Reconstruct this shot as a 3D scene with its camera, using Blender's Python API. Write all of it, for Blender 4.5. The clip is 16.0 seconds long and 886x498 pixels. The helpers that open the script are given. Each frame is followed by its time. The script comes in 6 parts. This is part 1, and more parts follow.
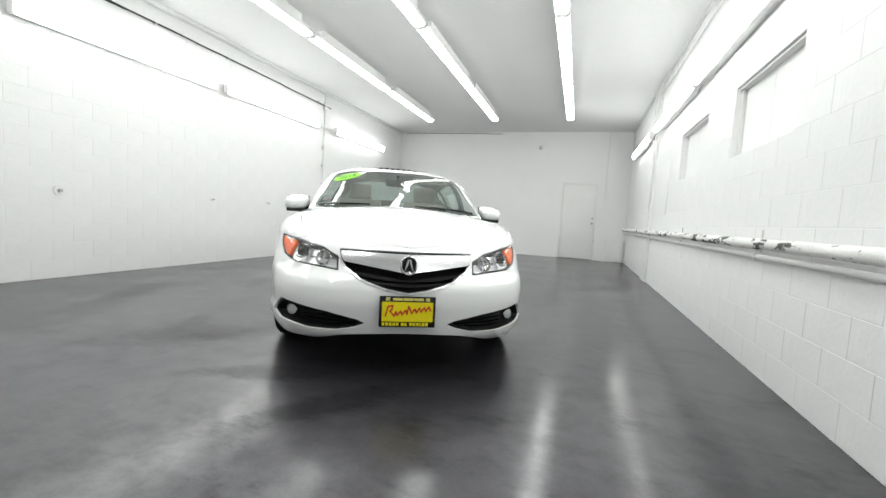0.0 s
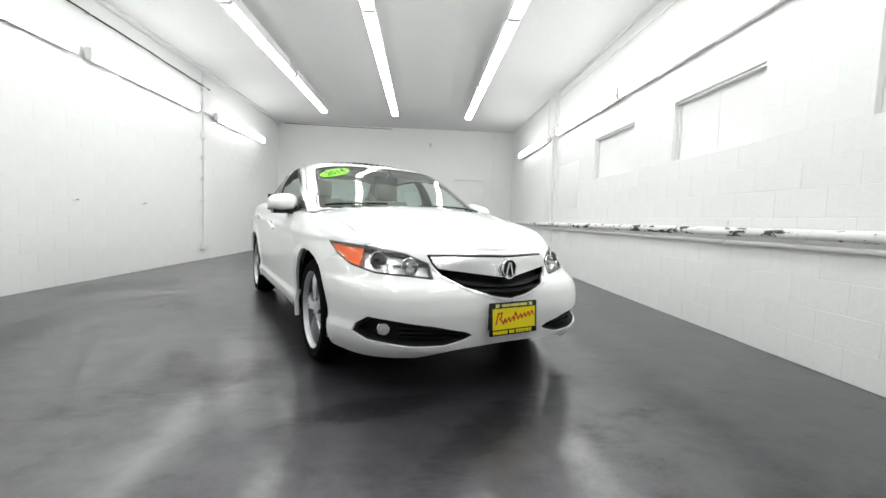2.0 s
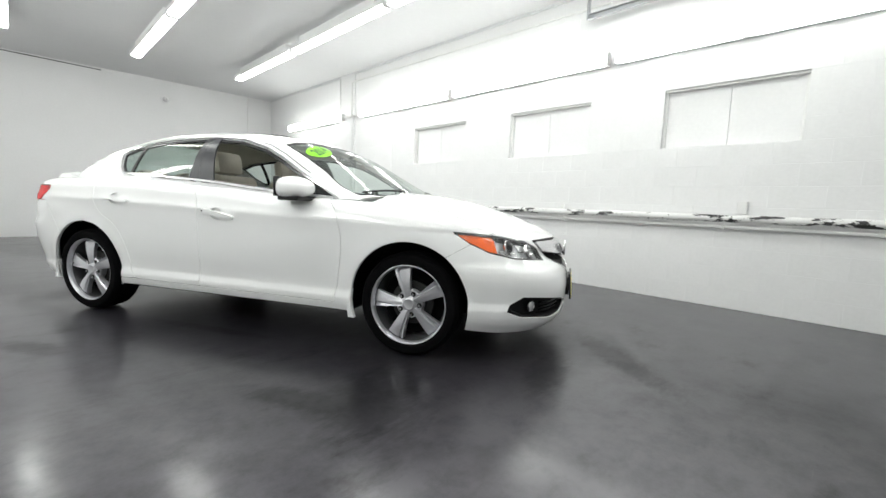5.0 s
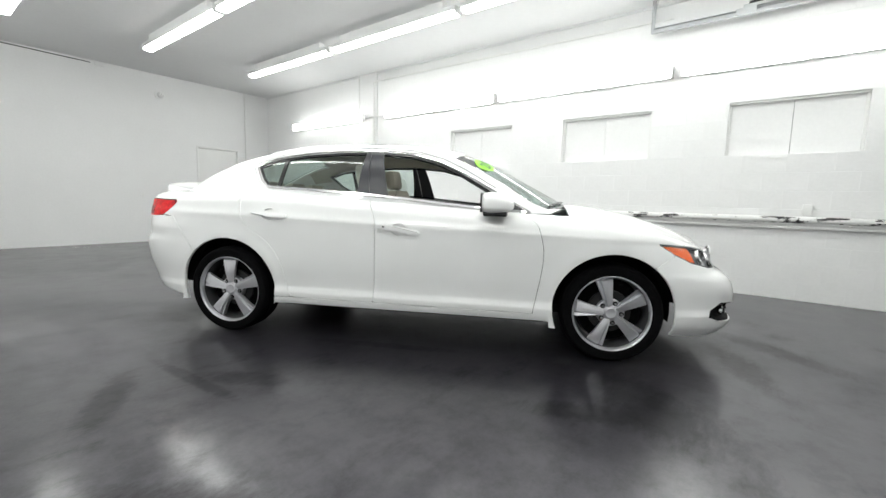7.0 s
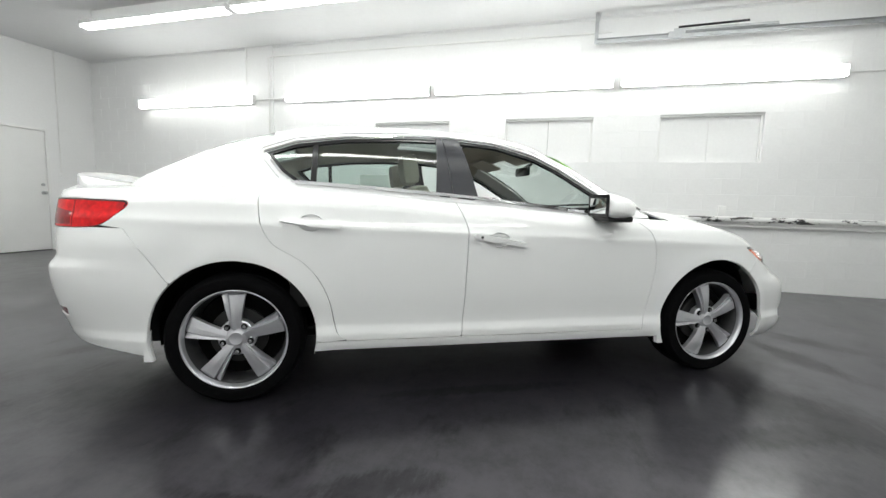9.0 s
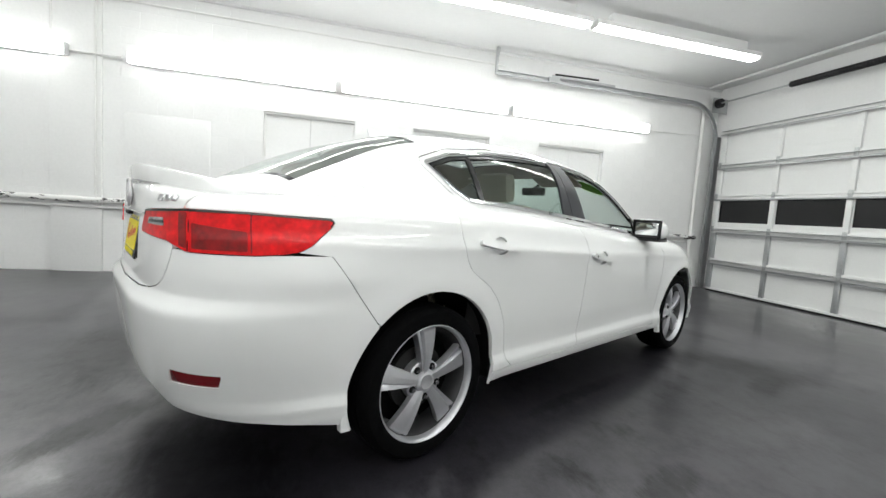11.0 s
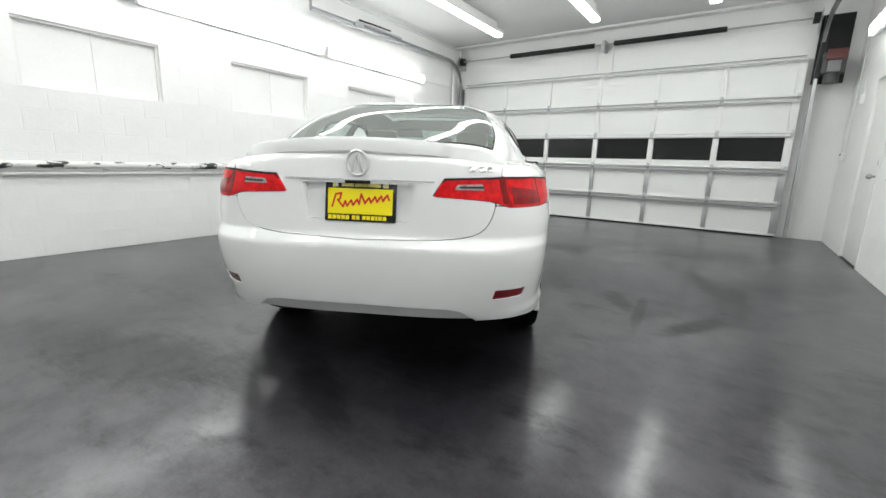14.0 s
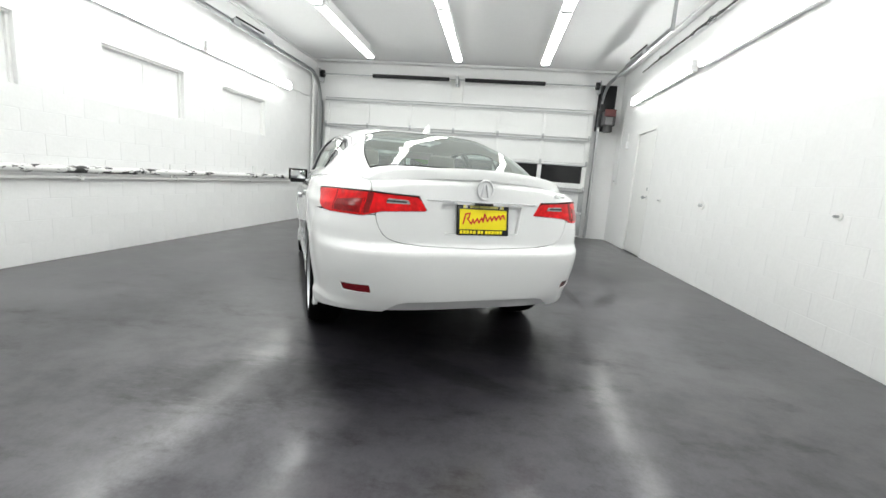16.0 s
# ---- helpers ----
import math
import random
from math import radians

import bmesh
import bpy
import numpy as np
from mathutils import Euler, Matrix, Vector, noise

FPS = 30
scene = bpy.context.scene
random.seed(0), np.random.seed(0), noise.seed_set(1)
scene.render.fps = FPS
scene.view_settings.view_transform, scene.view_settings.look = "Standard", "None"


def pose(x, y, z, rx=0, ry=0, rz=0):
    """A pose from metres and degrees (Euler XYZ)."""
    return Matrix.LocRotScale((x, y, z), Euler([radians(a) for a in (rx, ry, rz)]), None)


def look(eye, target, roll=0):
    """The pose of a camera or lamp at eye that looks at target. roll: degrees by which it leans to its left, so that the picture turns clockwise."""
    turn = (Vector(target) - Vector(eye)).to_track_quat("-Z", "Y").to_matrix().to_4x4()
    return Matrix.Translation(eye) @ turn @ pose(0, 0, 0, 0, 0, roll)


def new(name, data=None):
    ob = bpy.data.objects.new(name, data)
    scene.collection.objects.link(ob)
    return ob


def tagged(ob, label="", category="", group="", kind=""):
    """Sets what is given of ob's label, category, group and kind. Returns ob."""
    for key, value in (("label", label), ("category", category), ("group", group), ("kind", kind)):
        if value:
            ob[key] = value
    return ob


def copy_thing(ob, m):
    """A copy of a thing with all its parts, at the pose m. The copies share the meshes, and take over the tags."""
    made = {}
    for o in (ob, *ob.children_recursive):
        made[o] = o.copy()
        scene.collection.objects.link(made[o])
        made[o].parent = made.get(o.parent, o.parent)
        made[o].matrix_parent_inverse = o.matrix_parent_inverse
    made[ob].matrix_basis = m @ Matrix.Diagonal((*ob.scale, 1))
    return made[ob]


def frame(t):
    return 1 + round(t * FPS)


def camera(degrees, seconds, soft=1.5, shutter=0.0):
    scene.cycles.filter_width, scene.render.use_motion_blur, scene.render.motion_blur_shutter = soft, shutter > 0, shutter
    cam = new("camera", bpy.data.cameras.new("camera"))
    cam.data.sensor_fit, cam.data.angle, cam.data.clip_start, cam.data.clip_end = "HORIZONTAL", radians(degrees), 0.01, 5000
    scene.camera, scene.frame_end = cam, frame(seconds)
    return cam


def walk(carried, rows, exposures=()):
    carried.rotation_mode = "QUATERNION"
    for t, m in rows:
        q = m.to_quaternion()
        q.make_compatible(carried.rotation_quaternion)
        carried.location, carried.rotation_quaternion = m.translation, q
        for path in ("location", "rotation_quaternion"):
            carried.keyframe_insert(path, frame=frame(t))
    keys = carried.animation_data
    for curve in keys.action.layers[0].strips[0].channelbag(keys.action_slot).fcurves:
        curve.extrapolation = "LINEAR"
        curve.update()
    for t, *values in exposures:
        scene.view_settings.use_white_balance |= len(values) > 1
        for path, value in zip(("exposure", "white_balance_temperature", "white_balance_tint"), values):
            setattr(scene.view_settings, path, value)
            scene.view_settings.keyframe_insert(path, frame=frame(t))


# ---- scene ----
cam = camera(93.2, 16.0)
PATH = [
    (0, (1.921, -4.178, 0.938), (1.314, -2.278, 0.785), 3.5),
    (0.5, (1.605, -4.208, 0.912), (1.168, -2.264, 0.741), 0.1),
    (1, (1.266, -4.226, 0.898), (1.038, -2.245, 0.747), 0.1),
    (1.5, (0.897, -4.252, 0.893), (0.898, -2.257, 0.752), 0.6),
    (2, (0.525, -4.203, 0.901), (0.632, -2.21, 0.762), 2.0),
    (2.5, (0.12, -4.137, 0.904), (0.522, -2.181, 0.792), 2.0),
    (3, (-0.308, -4.052, 0.896), (0.183, -2.116, 0.775), 1.9),
    (3.5, (-0.713, -3.959, 0.894), (0.014, -2.1, 0.775), 1.6),
    (4, (-1.09, -3.832, 0.893), (-0.141, -2.076, 0.765), 2.5),
    (4.2, (-1.226, -3.758, 0.886), (-0.156, -2.076, 0.727), 2.5),
    (6.3, (-2.541, -2.761, 0.985), (-0.95, -1.56, 0.812), 1.2),
    (6.5, (-2.652, -2.629, 0.978), (-1.101, -1.382, 0.78), 1.4),
    (7, (-2.836, -2.29, 0.995), (-1.257, -1.084, 0.768), 1.4),
    (7.5, (-2.935, -1.914, 0.982), (-1.209, -0.926, 0.773), 1.7),
    (8, (-2.954, -1.506, 0.986), (-1.145, -0.68, 0.776), 0.8),
    (8.5, (-2.968, -1.093, 0.984), (-1.064, -0.499, 0.835), 1.5),
    (9, (-2.983, -0.663, 0.978), (-1.065, -0.136, 0.767), 1.5),
    (9.2, (-2.981, -0.485, 0.984), (-1.053, 0.012, 0.789), 3.2),
    (11.3, (-2.978, 1.419, 1.0), (-1.106, 0.758, 0.758), 3.8),
    (11.5, (-2.967, 1.561, 0.969), (-1.139, 0.808, 0.665), 4.3),
    (12, (-2.932, 1.907, 0.991), (-1.28, 0.83, 0.658), 7.6),
    (12.5, (-2.84, 2.277, 1.026), (-1.302, 1.047, 0.678), 6.6),
    (13, (-2.715, 2.628, 1.031), (-1.227, 1.34, 0.677), 5.7),
    (13.5, (-2.575, 2.957, 1.028), (-1.301, 1.457, 0.67), 4.7),
    (14, (-2.365, 3.272, 1.019), (-1.259, 1.656, 0.613), 1.7),
    (14.5, (-2.143, 3.599, 1.032), (-1.204, 1.87, 0.672), 4.2),
    (15, (-1.832, 3.895, 1.038), (-1.108, 2.074, 0.641), 1.3),
    (15.5, (-1.464, 4.119, 1.053), (-0.967, 2.213, 0.702), 2.6),
    (16, (-1.08, 4.327, 1.044), (-0.86, 2.366, 0.72), 4.2),
]
walk(cam, [(t, look(eye, target, roll)) for t, eye, target, roll in PATH],
     [(0, -0.06), (0.5, -0.08), (1, -0.07), (3.5, -0.05), (4.2, -0.02), (6.5, -0.06), (7, -0.08), (9, -0.15), (11.5, -0.18), (12.5, -0.19), (13.5, -0.17), (14.5, 0.05), (15, 0.15), (16, 0.07)])
# ---- light ----
world = bpy.data.worlds.new("world")
scene.world = world
world.use_nodes = True
world.node_tree.nodes["Background"].inputs[0].default_value = (0.02, 0.02, 0.022, 1)
world.node_tree.nodes["Background"].inputs[1].default_value = 0.3
LAMP = 18.0


# ---- materials ----
def material(name, colour, rough=0.5, metal=0.0, spread=0.04, scale=3.0, grain=60.0, bump=0.0, bump_scale=80.0, rough_spread=0.0,
             coat=0.0, emit=0.0, transmission=0.0, ior=1.45, alpha=1.0, random_tint=0.0):
    """A principled material whose colour varies at two scales, with fine relief."""
    m = bpy.data.materials.new(name)
    m.use_nodes = True
    t = m.node_tree
    p = t.nodes["Principled BSDF"]
    p.inputs["Base Color"].default_value = (*colour, 1)
    p.inputs["Roughness"].default_value = rough
    p.inputs["Metallic"].default_value = metal
    p.inputs["IOR"].default_value = ior
    p.inputs["Coat Weight"].default_value = coat
    p.inputs["Coat Roughness"].default_value = 0.03
    p.inputs["Transmission Weight"].default_value = transmission
    p.inputs["Alpha"].default_value = alpha
    if emit:
        p.inputs["Emission Color"].default_value = (0.972, 1.0, 0.962, 1)
        p.inputs["Emission Strength"].default_value = emit
    co = t.nodes.new("ShaderNodeTexCoord")
    if spread or random_tint:
        n1, n2 = t.nodes.new("ShaderNodeTexNoise"), t.nodes.new("ShaderNodeTexNoise")
        n1.inputs["Scale"].default_value, n1.inputs["Detail"].default_value = scale, 4
        n2.inputs["Scale"].default_value, n2.inputs["Detail"].default_value = grain, 3
        add = t.nodes.new("ShaderNodeMath")
        add.operation = "ADD"
        hsv = t.nodes.new("ShaderNodeHueSaturation")
        hsv.inputs["Color"].default_value = (*colour, 1)
        scl = t.nodes.new("ShaderNodeMapRange")
        scl.inputs["From Min"].default_value, scl.inputs["From Max"].default_value = 0.6, 1.4
        scl.inputs["To Min"].default_value, scl.inputs["To Max"].default_value = 1 - spread, 1 + spread
        for n in (n1, n2):
            t.links.new(co.outputs["Object"], n.inputs["Vector"])
        t.links.new(n1.outputs["Fac"], add.inputs[0])
        t.links.new(n2.outputs["Fac"], add.inputs[1])
        t.links.new(add.outputs[0], scl.inputs["Value"])
        last = scl.outputs[0]
        if random_tint:
            info = t.nodes.new("ShaderNodeObjectInfo")
            rng = t.nodes.new("ShaderNodeMapRange")
            rng.inputs["To Min"].default_value, rng.inputs["To Max"].default_value = 1 - random_tint, 1 + random_tint
            t.links.new(info.outputs["Random"], rng.inputs["Value"])
            mul = t.nodes.new("ShaderNodeMath")
            mul.operation = "MULTIPLY"
            t.links.new(last, mul.inputs[0])
            t.links.new(rng.outputs[0], mul.inputs[1])
            last = mul.outputs[0]
        t.links.new(last, hsv.inputs["Value"])
        t.links.new(hsv.outputs[0], p.inputs["Base Color"])
        if rough_spread:
            rr = t.nodes.new("ShaderNodeMapRange")
            rr.inputs["From Min"].default_value, rr.inputs["From Max"].default_value = 0.3, 0.7
            rr.inputs["To Min"].default_value, rr.inputs["To Max"].default_value = rough - rough_spread, rough + rough_spread
            t.links.new(n1.outputs["Fac"], rr.inputs["Value"])
            t.links.new(rr.outputs[0], p.inputs["Roughness"])
    if bump:
        nb, b = t.nodes.new("ShaderNodeTexNoise"), t.nodes.new("ShaderNodeBump")
        nb.inputs["Scale"].default_value, nb.inputs["Detail"].default_value = bump_scale, 5
        b.inputs["Strength"].default_value, b.inputs["Distance"].default_value = bump, 0.01
        t.links.new(co.outputs["Object"], nb.inputs["Vector"])
        t.links.new(nb.outputs["Fac"], b.inputs["Height"])
        t.links.new(b.outputs[0], p.inputs["Normal"])
    return m


def floor_material():
    """Dark grey painted concrete: worn sheen, cloudy stains, pale scuffs and tyre marks."""
    m = bpy.data.materials.new("painted_concrete")
    m.use_nodes = True
    t = m.node_tree
    p = t.nodes["Principled BSDF"]
    co = t.nodes.new("ShaderNodeTexCoord")

    def noise_node(scale, detail=5, rough=0.55, stretch=None, turn=0.0):
        n = t.nodes.new("ShaderNodeTexNoise")
        n.inputs["Scale"].default_value, n.inputs["Detail"].default_value, n.inputs["Roughness"].default_value = scale, detail, rough
        if stretch:
            mp = t.nodes.new("ShaderNodeMapping")
            mp.inputs["Scale"].default_value = stretch
            mp.inputs["Rotation"].default_value = (0, 0, turn)
            t.links.new(co.outputs["Object"], mp.inputs["Vector"])
            t.links.new(mp.outputs[0], n.inputs["Vector"])
        else:
            t.links.new(co.outputs["Object"], n.inputs["Vector"])
        return n

    def ramp(src, stops):
        r = t.nodes.new("ShaderNodeValToRGB")
        while len(r.color_ramp.elements) < len(stops):
            r.color_ramp.elements.new(0.5)
        for e, (at, c) in zip(r.color_ramp.elements, stops):
            e.position, e.color = at, (*c, 1)
        t.links.new(src.outputs["Fac"], r.inputs["Fac"])
        return r

    def mix(a, b, fac, mode="MIX"):
        x = t.nodes.new("ShaderNodeMix")
        x.data_type, x.blend_type = "RGBA", mode
        t.links.new(a.outputs[0], x.inputs[6])
        if isinstance(b, tuple):
            x.inputs[7].default_value = (*b, 1)
        else:
            t.links.new(b.outputs[0], x.inputs[7])
        if isinstance(fac, float):
            x.inputs[0].default_value = fac
        else:
            t.links.new(fac.outputs[0], x.inputs[0])
        class Out:
            outputs = [x.outputs[2]]
        return Out

    cloud = ramp(noise_node(0.9, 4), [(0.3, (0.0075, 0.0070, 0.0088)), (0.7, (0.0200, 0.0186, 0.0235))])
    grain = ramp(noise_node(70, 3, 0.6), [(0.3, (0.7, 0.7, 0.7)), (0.7, (1.3, 1.3, 1.3))])
    base = mix(cloud, grain, 1.0, "MULTIPLY")
    scuff = ramp(noise_node(2.2, 9, 0.68, (0.9, 1.9, 1), 0.5), [(0.52, (0, 0, 0)), (0.66, (0.55, 0.55, 0.55))])
    base = mix(base, (0.034, 0.032, 0.034), scuff)
    scratch = ramp(noise_node(1.0, 5, 0.6, (2.5, 60.0, 1), 1.1), [(0.66, (0, 0, 0)), (0.70, (0.5, 0.5, 0.5))])
    base = mix(base, (0.030, 0.029, 0.030), scratch)
    dark = ramp(noise_node(1.7, 9, 0.70, (1.0, 2.0, 1), -0.4), [(0.55, (0, 0, 0)), (0.66, (0.75, 0.75, 0.75))])
    base = mix(base, (0.005, 0.0048, 0.0055), dark)
    # patches that turn the floor a paler grey before and beside the car: place, length, breadth, turn
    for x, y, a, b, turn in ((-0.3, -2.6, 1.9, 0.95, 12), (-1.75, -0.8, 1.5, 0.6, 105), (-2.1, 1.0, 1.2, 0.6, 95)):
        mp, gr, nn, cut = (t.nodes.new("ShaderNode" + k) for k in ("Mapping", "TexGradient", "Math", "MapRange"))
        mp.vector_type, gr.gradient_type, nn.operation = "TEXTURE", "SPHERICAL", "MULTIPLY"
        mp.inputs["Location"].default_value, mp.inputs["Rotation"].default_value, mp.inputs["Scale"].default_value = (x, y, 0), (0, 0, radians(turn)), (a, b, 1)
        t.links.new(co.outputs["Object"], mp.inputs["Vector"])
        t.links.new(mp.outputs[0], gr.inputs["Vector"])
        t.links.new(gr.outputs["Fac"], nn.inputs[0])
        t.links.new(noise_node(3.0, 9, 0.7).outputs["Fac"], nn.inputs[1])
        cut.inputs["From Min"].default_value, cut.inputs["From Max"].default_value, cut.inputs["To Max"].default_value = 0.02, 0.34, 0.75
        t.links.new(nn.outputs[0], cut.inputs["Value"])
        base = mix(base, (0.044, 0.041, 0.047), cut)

    def calc(op, a, b):
        x = t.nodes.new("ShaderNodeMath")
        x.operation = op
        for k, v in enumerate((a, b)):
            if isinstance(v, float):
                x.inputs[k].default_value = v
            else:
                t.links.new(v.outputs[0], x.inputs[k])
        return x

    dull = calc("MULTIPLY", dark, 0.6)
    # smeared rubber and oil where cars stood and turned: place, length, breadth, turn
    for x, y, a, b, turn in ((-0.86, -1.72, 0.50, 0.14, -62), (-1.73, -0.10, 0.36, 0.12, -60), (-0.85, -0.30, 0.80, 0.07, 117), (0.85, -2.45, 0.75, 0.16, 55), (0.35, -2.26, 0.55, 0.16, 20),
                             (-2.35, -1.05, 0.75, 0.26, 118), (-0.6, -1.9, 0.6, 0.30, 40), (0.0, 2.5, 0.9, 0.4, 20), (-1.92, 0.11, 0.60, 0.06, 95), (-0.95, 2.15, 0.55, 0.14, 150), (-1.35, 1.6, 0.60, 0.35, 30), (-2.27, 0.17, 0.5, 0.12, 60)):
        mp, gr, sp = t.nodes.new("ShaderNodeMapping"), t.nodes.new("ShaderNodeTexGradient"), t.nodes.new("ShaderNodeMath")
        mp.vector_type = "TEXTURE"
        mp.inputs["Location"].default_value, mp.inputs["Rotation"].default_value, mp.inputs["Scale"].default_value = (x, y, 0), (0, 0, radians(turn)), (a * 1.3, b * 1.3, 1)
        gr.gradient_type = "SPHERICAL"
        t.links.new(co.outputs["Object"], mp.inputs["Vector"])
        t.links.new(mp.outputs[0], gr.inputs["Vector"])
        nn = noise_node(1.0, 9, 0.72, (7.0, 24.0, 1.0), radians(-turn))
        sp.operation = "MULTIPLY"
        t.links.new(gr.outputs["Fac"], sp.inputs[0])
        t.links.new(nn.outputs["Fac"], sp.inputs[1])
        cut = t.nodes.new("ShaderNodeMapRange")
        cut.inputs["From Min"].default_value, cut.inputs["From Max"].default_value, cut.inputs["To Max"].default_value = 0.18, 0.31, 0.55
        t.links.new(sp.outputs[0], cut.inputs["Value"])
        base = mix(base, (0.003, 0.003, 0.0033), cut)
        dull = calc("MAXIMUM", dull, calc("MULTIPLY", cut, 0.7))
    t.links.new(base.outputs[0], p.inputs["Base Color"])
    p.inputs["Roughness"].default_value = 0.40
    p.inputs["Specular Tint"].default_value = (0.90, 0.87, 1.0, 1)
    mottle = ramp(noise_node(6.0, 9, 0.72), [(0.38, (0.62, 0.62, 0.62)), (0.58, (1.0, 1.0, 1.0))])
    sheen = calc("MULTIPLY", calc("SUBTRACT", 1.0, dull), mottle)
    t.links.new(calc("MULTIPLY", sheen, 0.60).outputs[0], p.inputs["Specular IOR Level"])
    # a worn clear sealer: glossy in patches, dulled by traffic
    seal = ramp(noise_node(0.9, 4, 0.6), [(0.3, (0.42, 0.42, 0.42)), (0.65, (0.92, 0.92, 0.92))])
    t.links.new(calc("MULTIPLY", seal, sheen).outputs[0], p.inputs["Coat Weight"])
    p.inputs["Coat IOR"].default_value = 1.5
    worn = ramp(noise_node(5.0, 6, 0.65, (1.0, 1.6, 1), 0.4), [(0.32, (0.125, 0.125, 0.125)), (0.68, (0.22, 0.22, 0.22))])
    t.links.new(worn.outputs[0], p.inputs["Coat Roughness"])
    n1, n2 = noise_node(9, 4, 0.6), noise_node(75, 2, 0.5)
    height = calc("ADD", n1, calc("MULTIPLY", n2, 0.14))
    b = t.nodes.new("ShaderNodeBump")
    b.inputs["Strength"].default_value, b.inputs["Distance"].default_value = 0.12, 0.008
    t.links.new(height.outputs[0], b.inputs["Height"])
    t.links.new(b.outputs[0], p.inputs["Coat Normal"])
    return m


WALL = material("white_wall_paint", (0.80, 0.80, 0.80), 0.55, spread=0.03, scale=1.5, grain=30, bump=0.14, bump_scale=35, random_tint=0.004)
CEIL = material("white_ceiling_paint", (0.74, 0.74, 0.745), 0.7, spread=0.025, scale=0.8, grain=20, bump=0.08, bump_scale=60)
TRIM = material("white_gloss_trim", (0.78, 0.78, 0.77), 0.4, spread=0.03, bump=0.05)
FLOOR = floor_material()
STEEL = material("galvanised_steel", (0.46, 0.47, 0.48), 0.42, 0.85, spread=0.12, scale=6, grain=90, bump=0.05)
DOORSKIN = material("white_door_steel", (0.76, 0.765, 0.76), 0.42, spread=0.03, scale=2, bump=0.05, bump_scale=40)
BLACKM = material("black_metal", (0.018, 0.018, 0.02), 0.45, 0.3, spread=0.2)
NIGHT = material("night_glass", (0.006, 0.006, 0.007), 0.12, spread=0.0)
GLOW = material("lit_diffuser", (0.9, 0.9, 0.9), 0.4, spread=0.0, emit=LAMP)
WALLGLOW = material("lit_wall_diffuser", (0.9, 0.9, 0.9), 0.4, spread=0.0, emit=0.85 * LAMP)
ENAMEL = material("white_enamel", (0.80, 0.80, 0.80), 0.35, spread=0.02)
DARKGREY = material("dark_grey_plastic", (0.06, 0.06, 0.062), 0.5, spread=0.15)
MATTB = material("black_rubber", (0.012, 0.012, 0.012), 0.8, spread=0.1)


def wrap_material():
    """White pipe wrap with torn black patches."""
    m = material("torn_pipe_wrap", (0.76, 0.76, 0.75), 0.55, spread=0.05, bump=0.3, bump_scale=60)
    t = m.node_tree
    p = t.nodes["Principled BSDF"]
    src = p.inputs["Base Color"].links[0].from_socket
    co, mp, n, r, x = (t.nodes.new("ShaderNode" + k) for k in ("TexCoord", "Mapping", "TexNoise", "ValToRGB", "Mix"))
    mp.inputs["Scale"].default_value = (12, 4.5, 12)
    n.inputs["Scale"].default_value, n.inputs["Detail"].default_value, n.inputs["Roughness"].default_value = 1.0, 6, 0.68
    r.color_ramp.elements[0].position, r.color_ramp.elements[1].position = 0.545, 0.575
    t.links.new(co.outputs["Object"], mp.inputs[0])
    t.links.new(mp.outputs[0], n.inputs["Vector"])
    t.links.new(n.outputs["Fac"], r.inputs["Fac"])
    x.data_type = "RGBA"
    t.links.new(r.outputs[0], x.inputs[0])
    t.links.new(src, x.inputs[6])
    x.inputs[7].default_value = (0.03, 0.03, 0.03, 1)
    t.links.new(x.outputs[2], p.inputs["Base Color"])
    return m


WRAP = wrap_material()
REDP = material("red_plastic", (0.12, 0.035, 0.035), 0.45, spread=0.1)


# ---- building helpers ----
def box(bm, x0, x1, y0, y1, z0, z1, bevel=0.0):
    r = bmesh.ops.create_cube(bm, size=1.0, matrix=Matrix.Translation(((x0 + x1) / 2, (y0 + y1) / 2, (z0 + z1) / 2)) @ Matrix.Diagonal((abs(x1 - x0), abs(y1 - y0), abs(z1 - z0), 1)))
    if bevel:
        es = list({e for v in r["verts"] for e in v.link_edges})
        bmesh.ops.bevel(bm, geom=es, offset=bevel, segments=2, affect="EDGES", profile=0.6)
    return bm


def rod(bm, a, b, r, n=12, r2=None):
    a, b = Vector(a), Vector(b)
    d = b - a
    bmesh.ops.create_cone(bm, cap_ends=True, segments=n, radius1=r, radius2=r if r2 is None else r2, depth=d.length,
                          matrix=Matrix.Translation((a + b) / 2) @ d.to_track_quat("Z", "Y").to_matrix().to_4x4())
    return bm


def tube(bm, pts, r, n=10):
    for a, b in zip(pts[:-1], pts[1:]):
        rod(bm, a, b, r, n)
    for p in pts[1:-1]:
        bmesh.ops.create_uvsphere(bm, u_segments=n, v_segments=6, radius=r, matrix=Matrix.Translation(p))
    return bm


def mesh_of(name, bm, mat, smooth=35):
    me = bpy.data.meshes.new(name)
    bm.to_mesh(me)
    bm.free()
    me.materials.append(mat)
    if smooth:
        me.shade_smooth()
        me.set_sharp_from_angle(angle=radians(smooth))
    return me


def part(name, bm, mat, parent=None, label="", smooth=35):
    ob = new(name, mesh_of(name, bm, mat, smooth))
    ob.parent = parent
    if label:
        tagged(ob, label)
    return ob


def thing(name, label, category, m=None, group="", kind=""):
    ob = new(name)
    if m is not None:
        ob.matrix_world = m
    ob.empty_display_size = 0.2
    return tagged(ob, label, category, group, kind)


def B(*a, bevel=0.0):
    return box(bmesh.new(), *a, bevel=bevel)


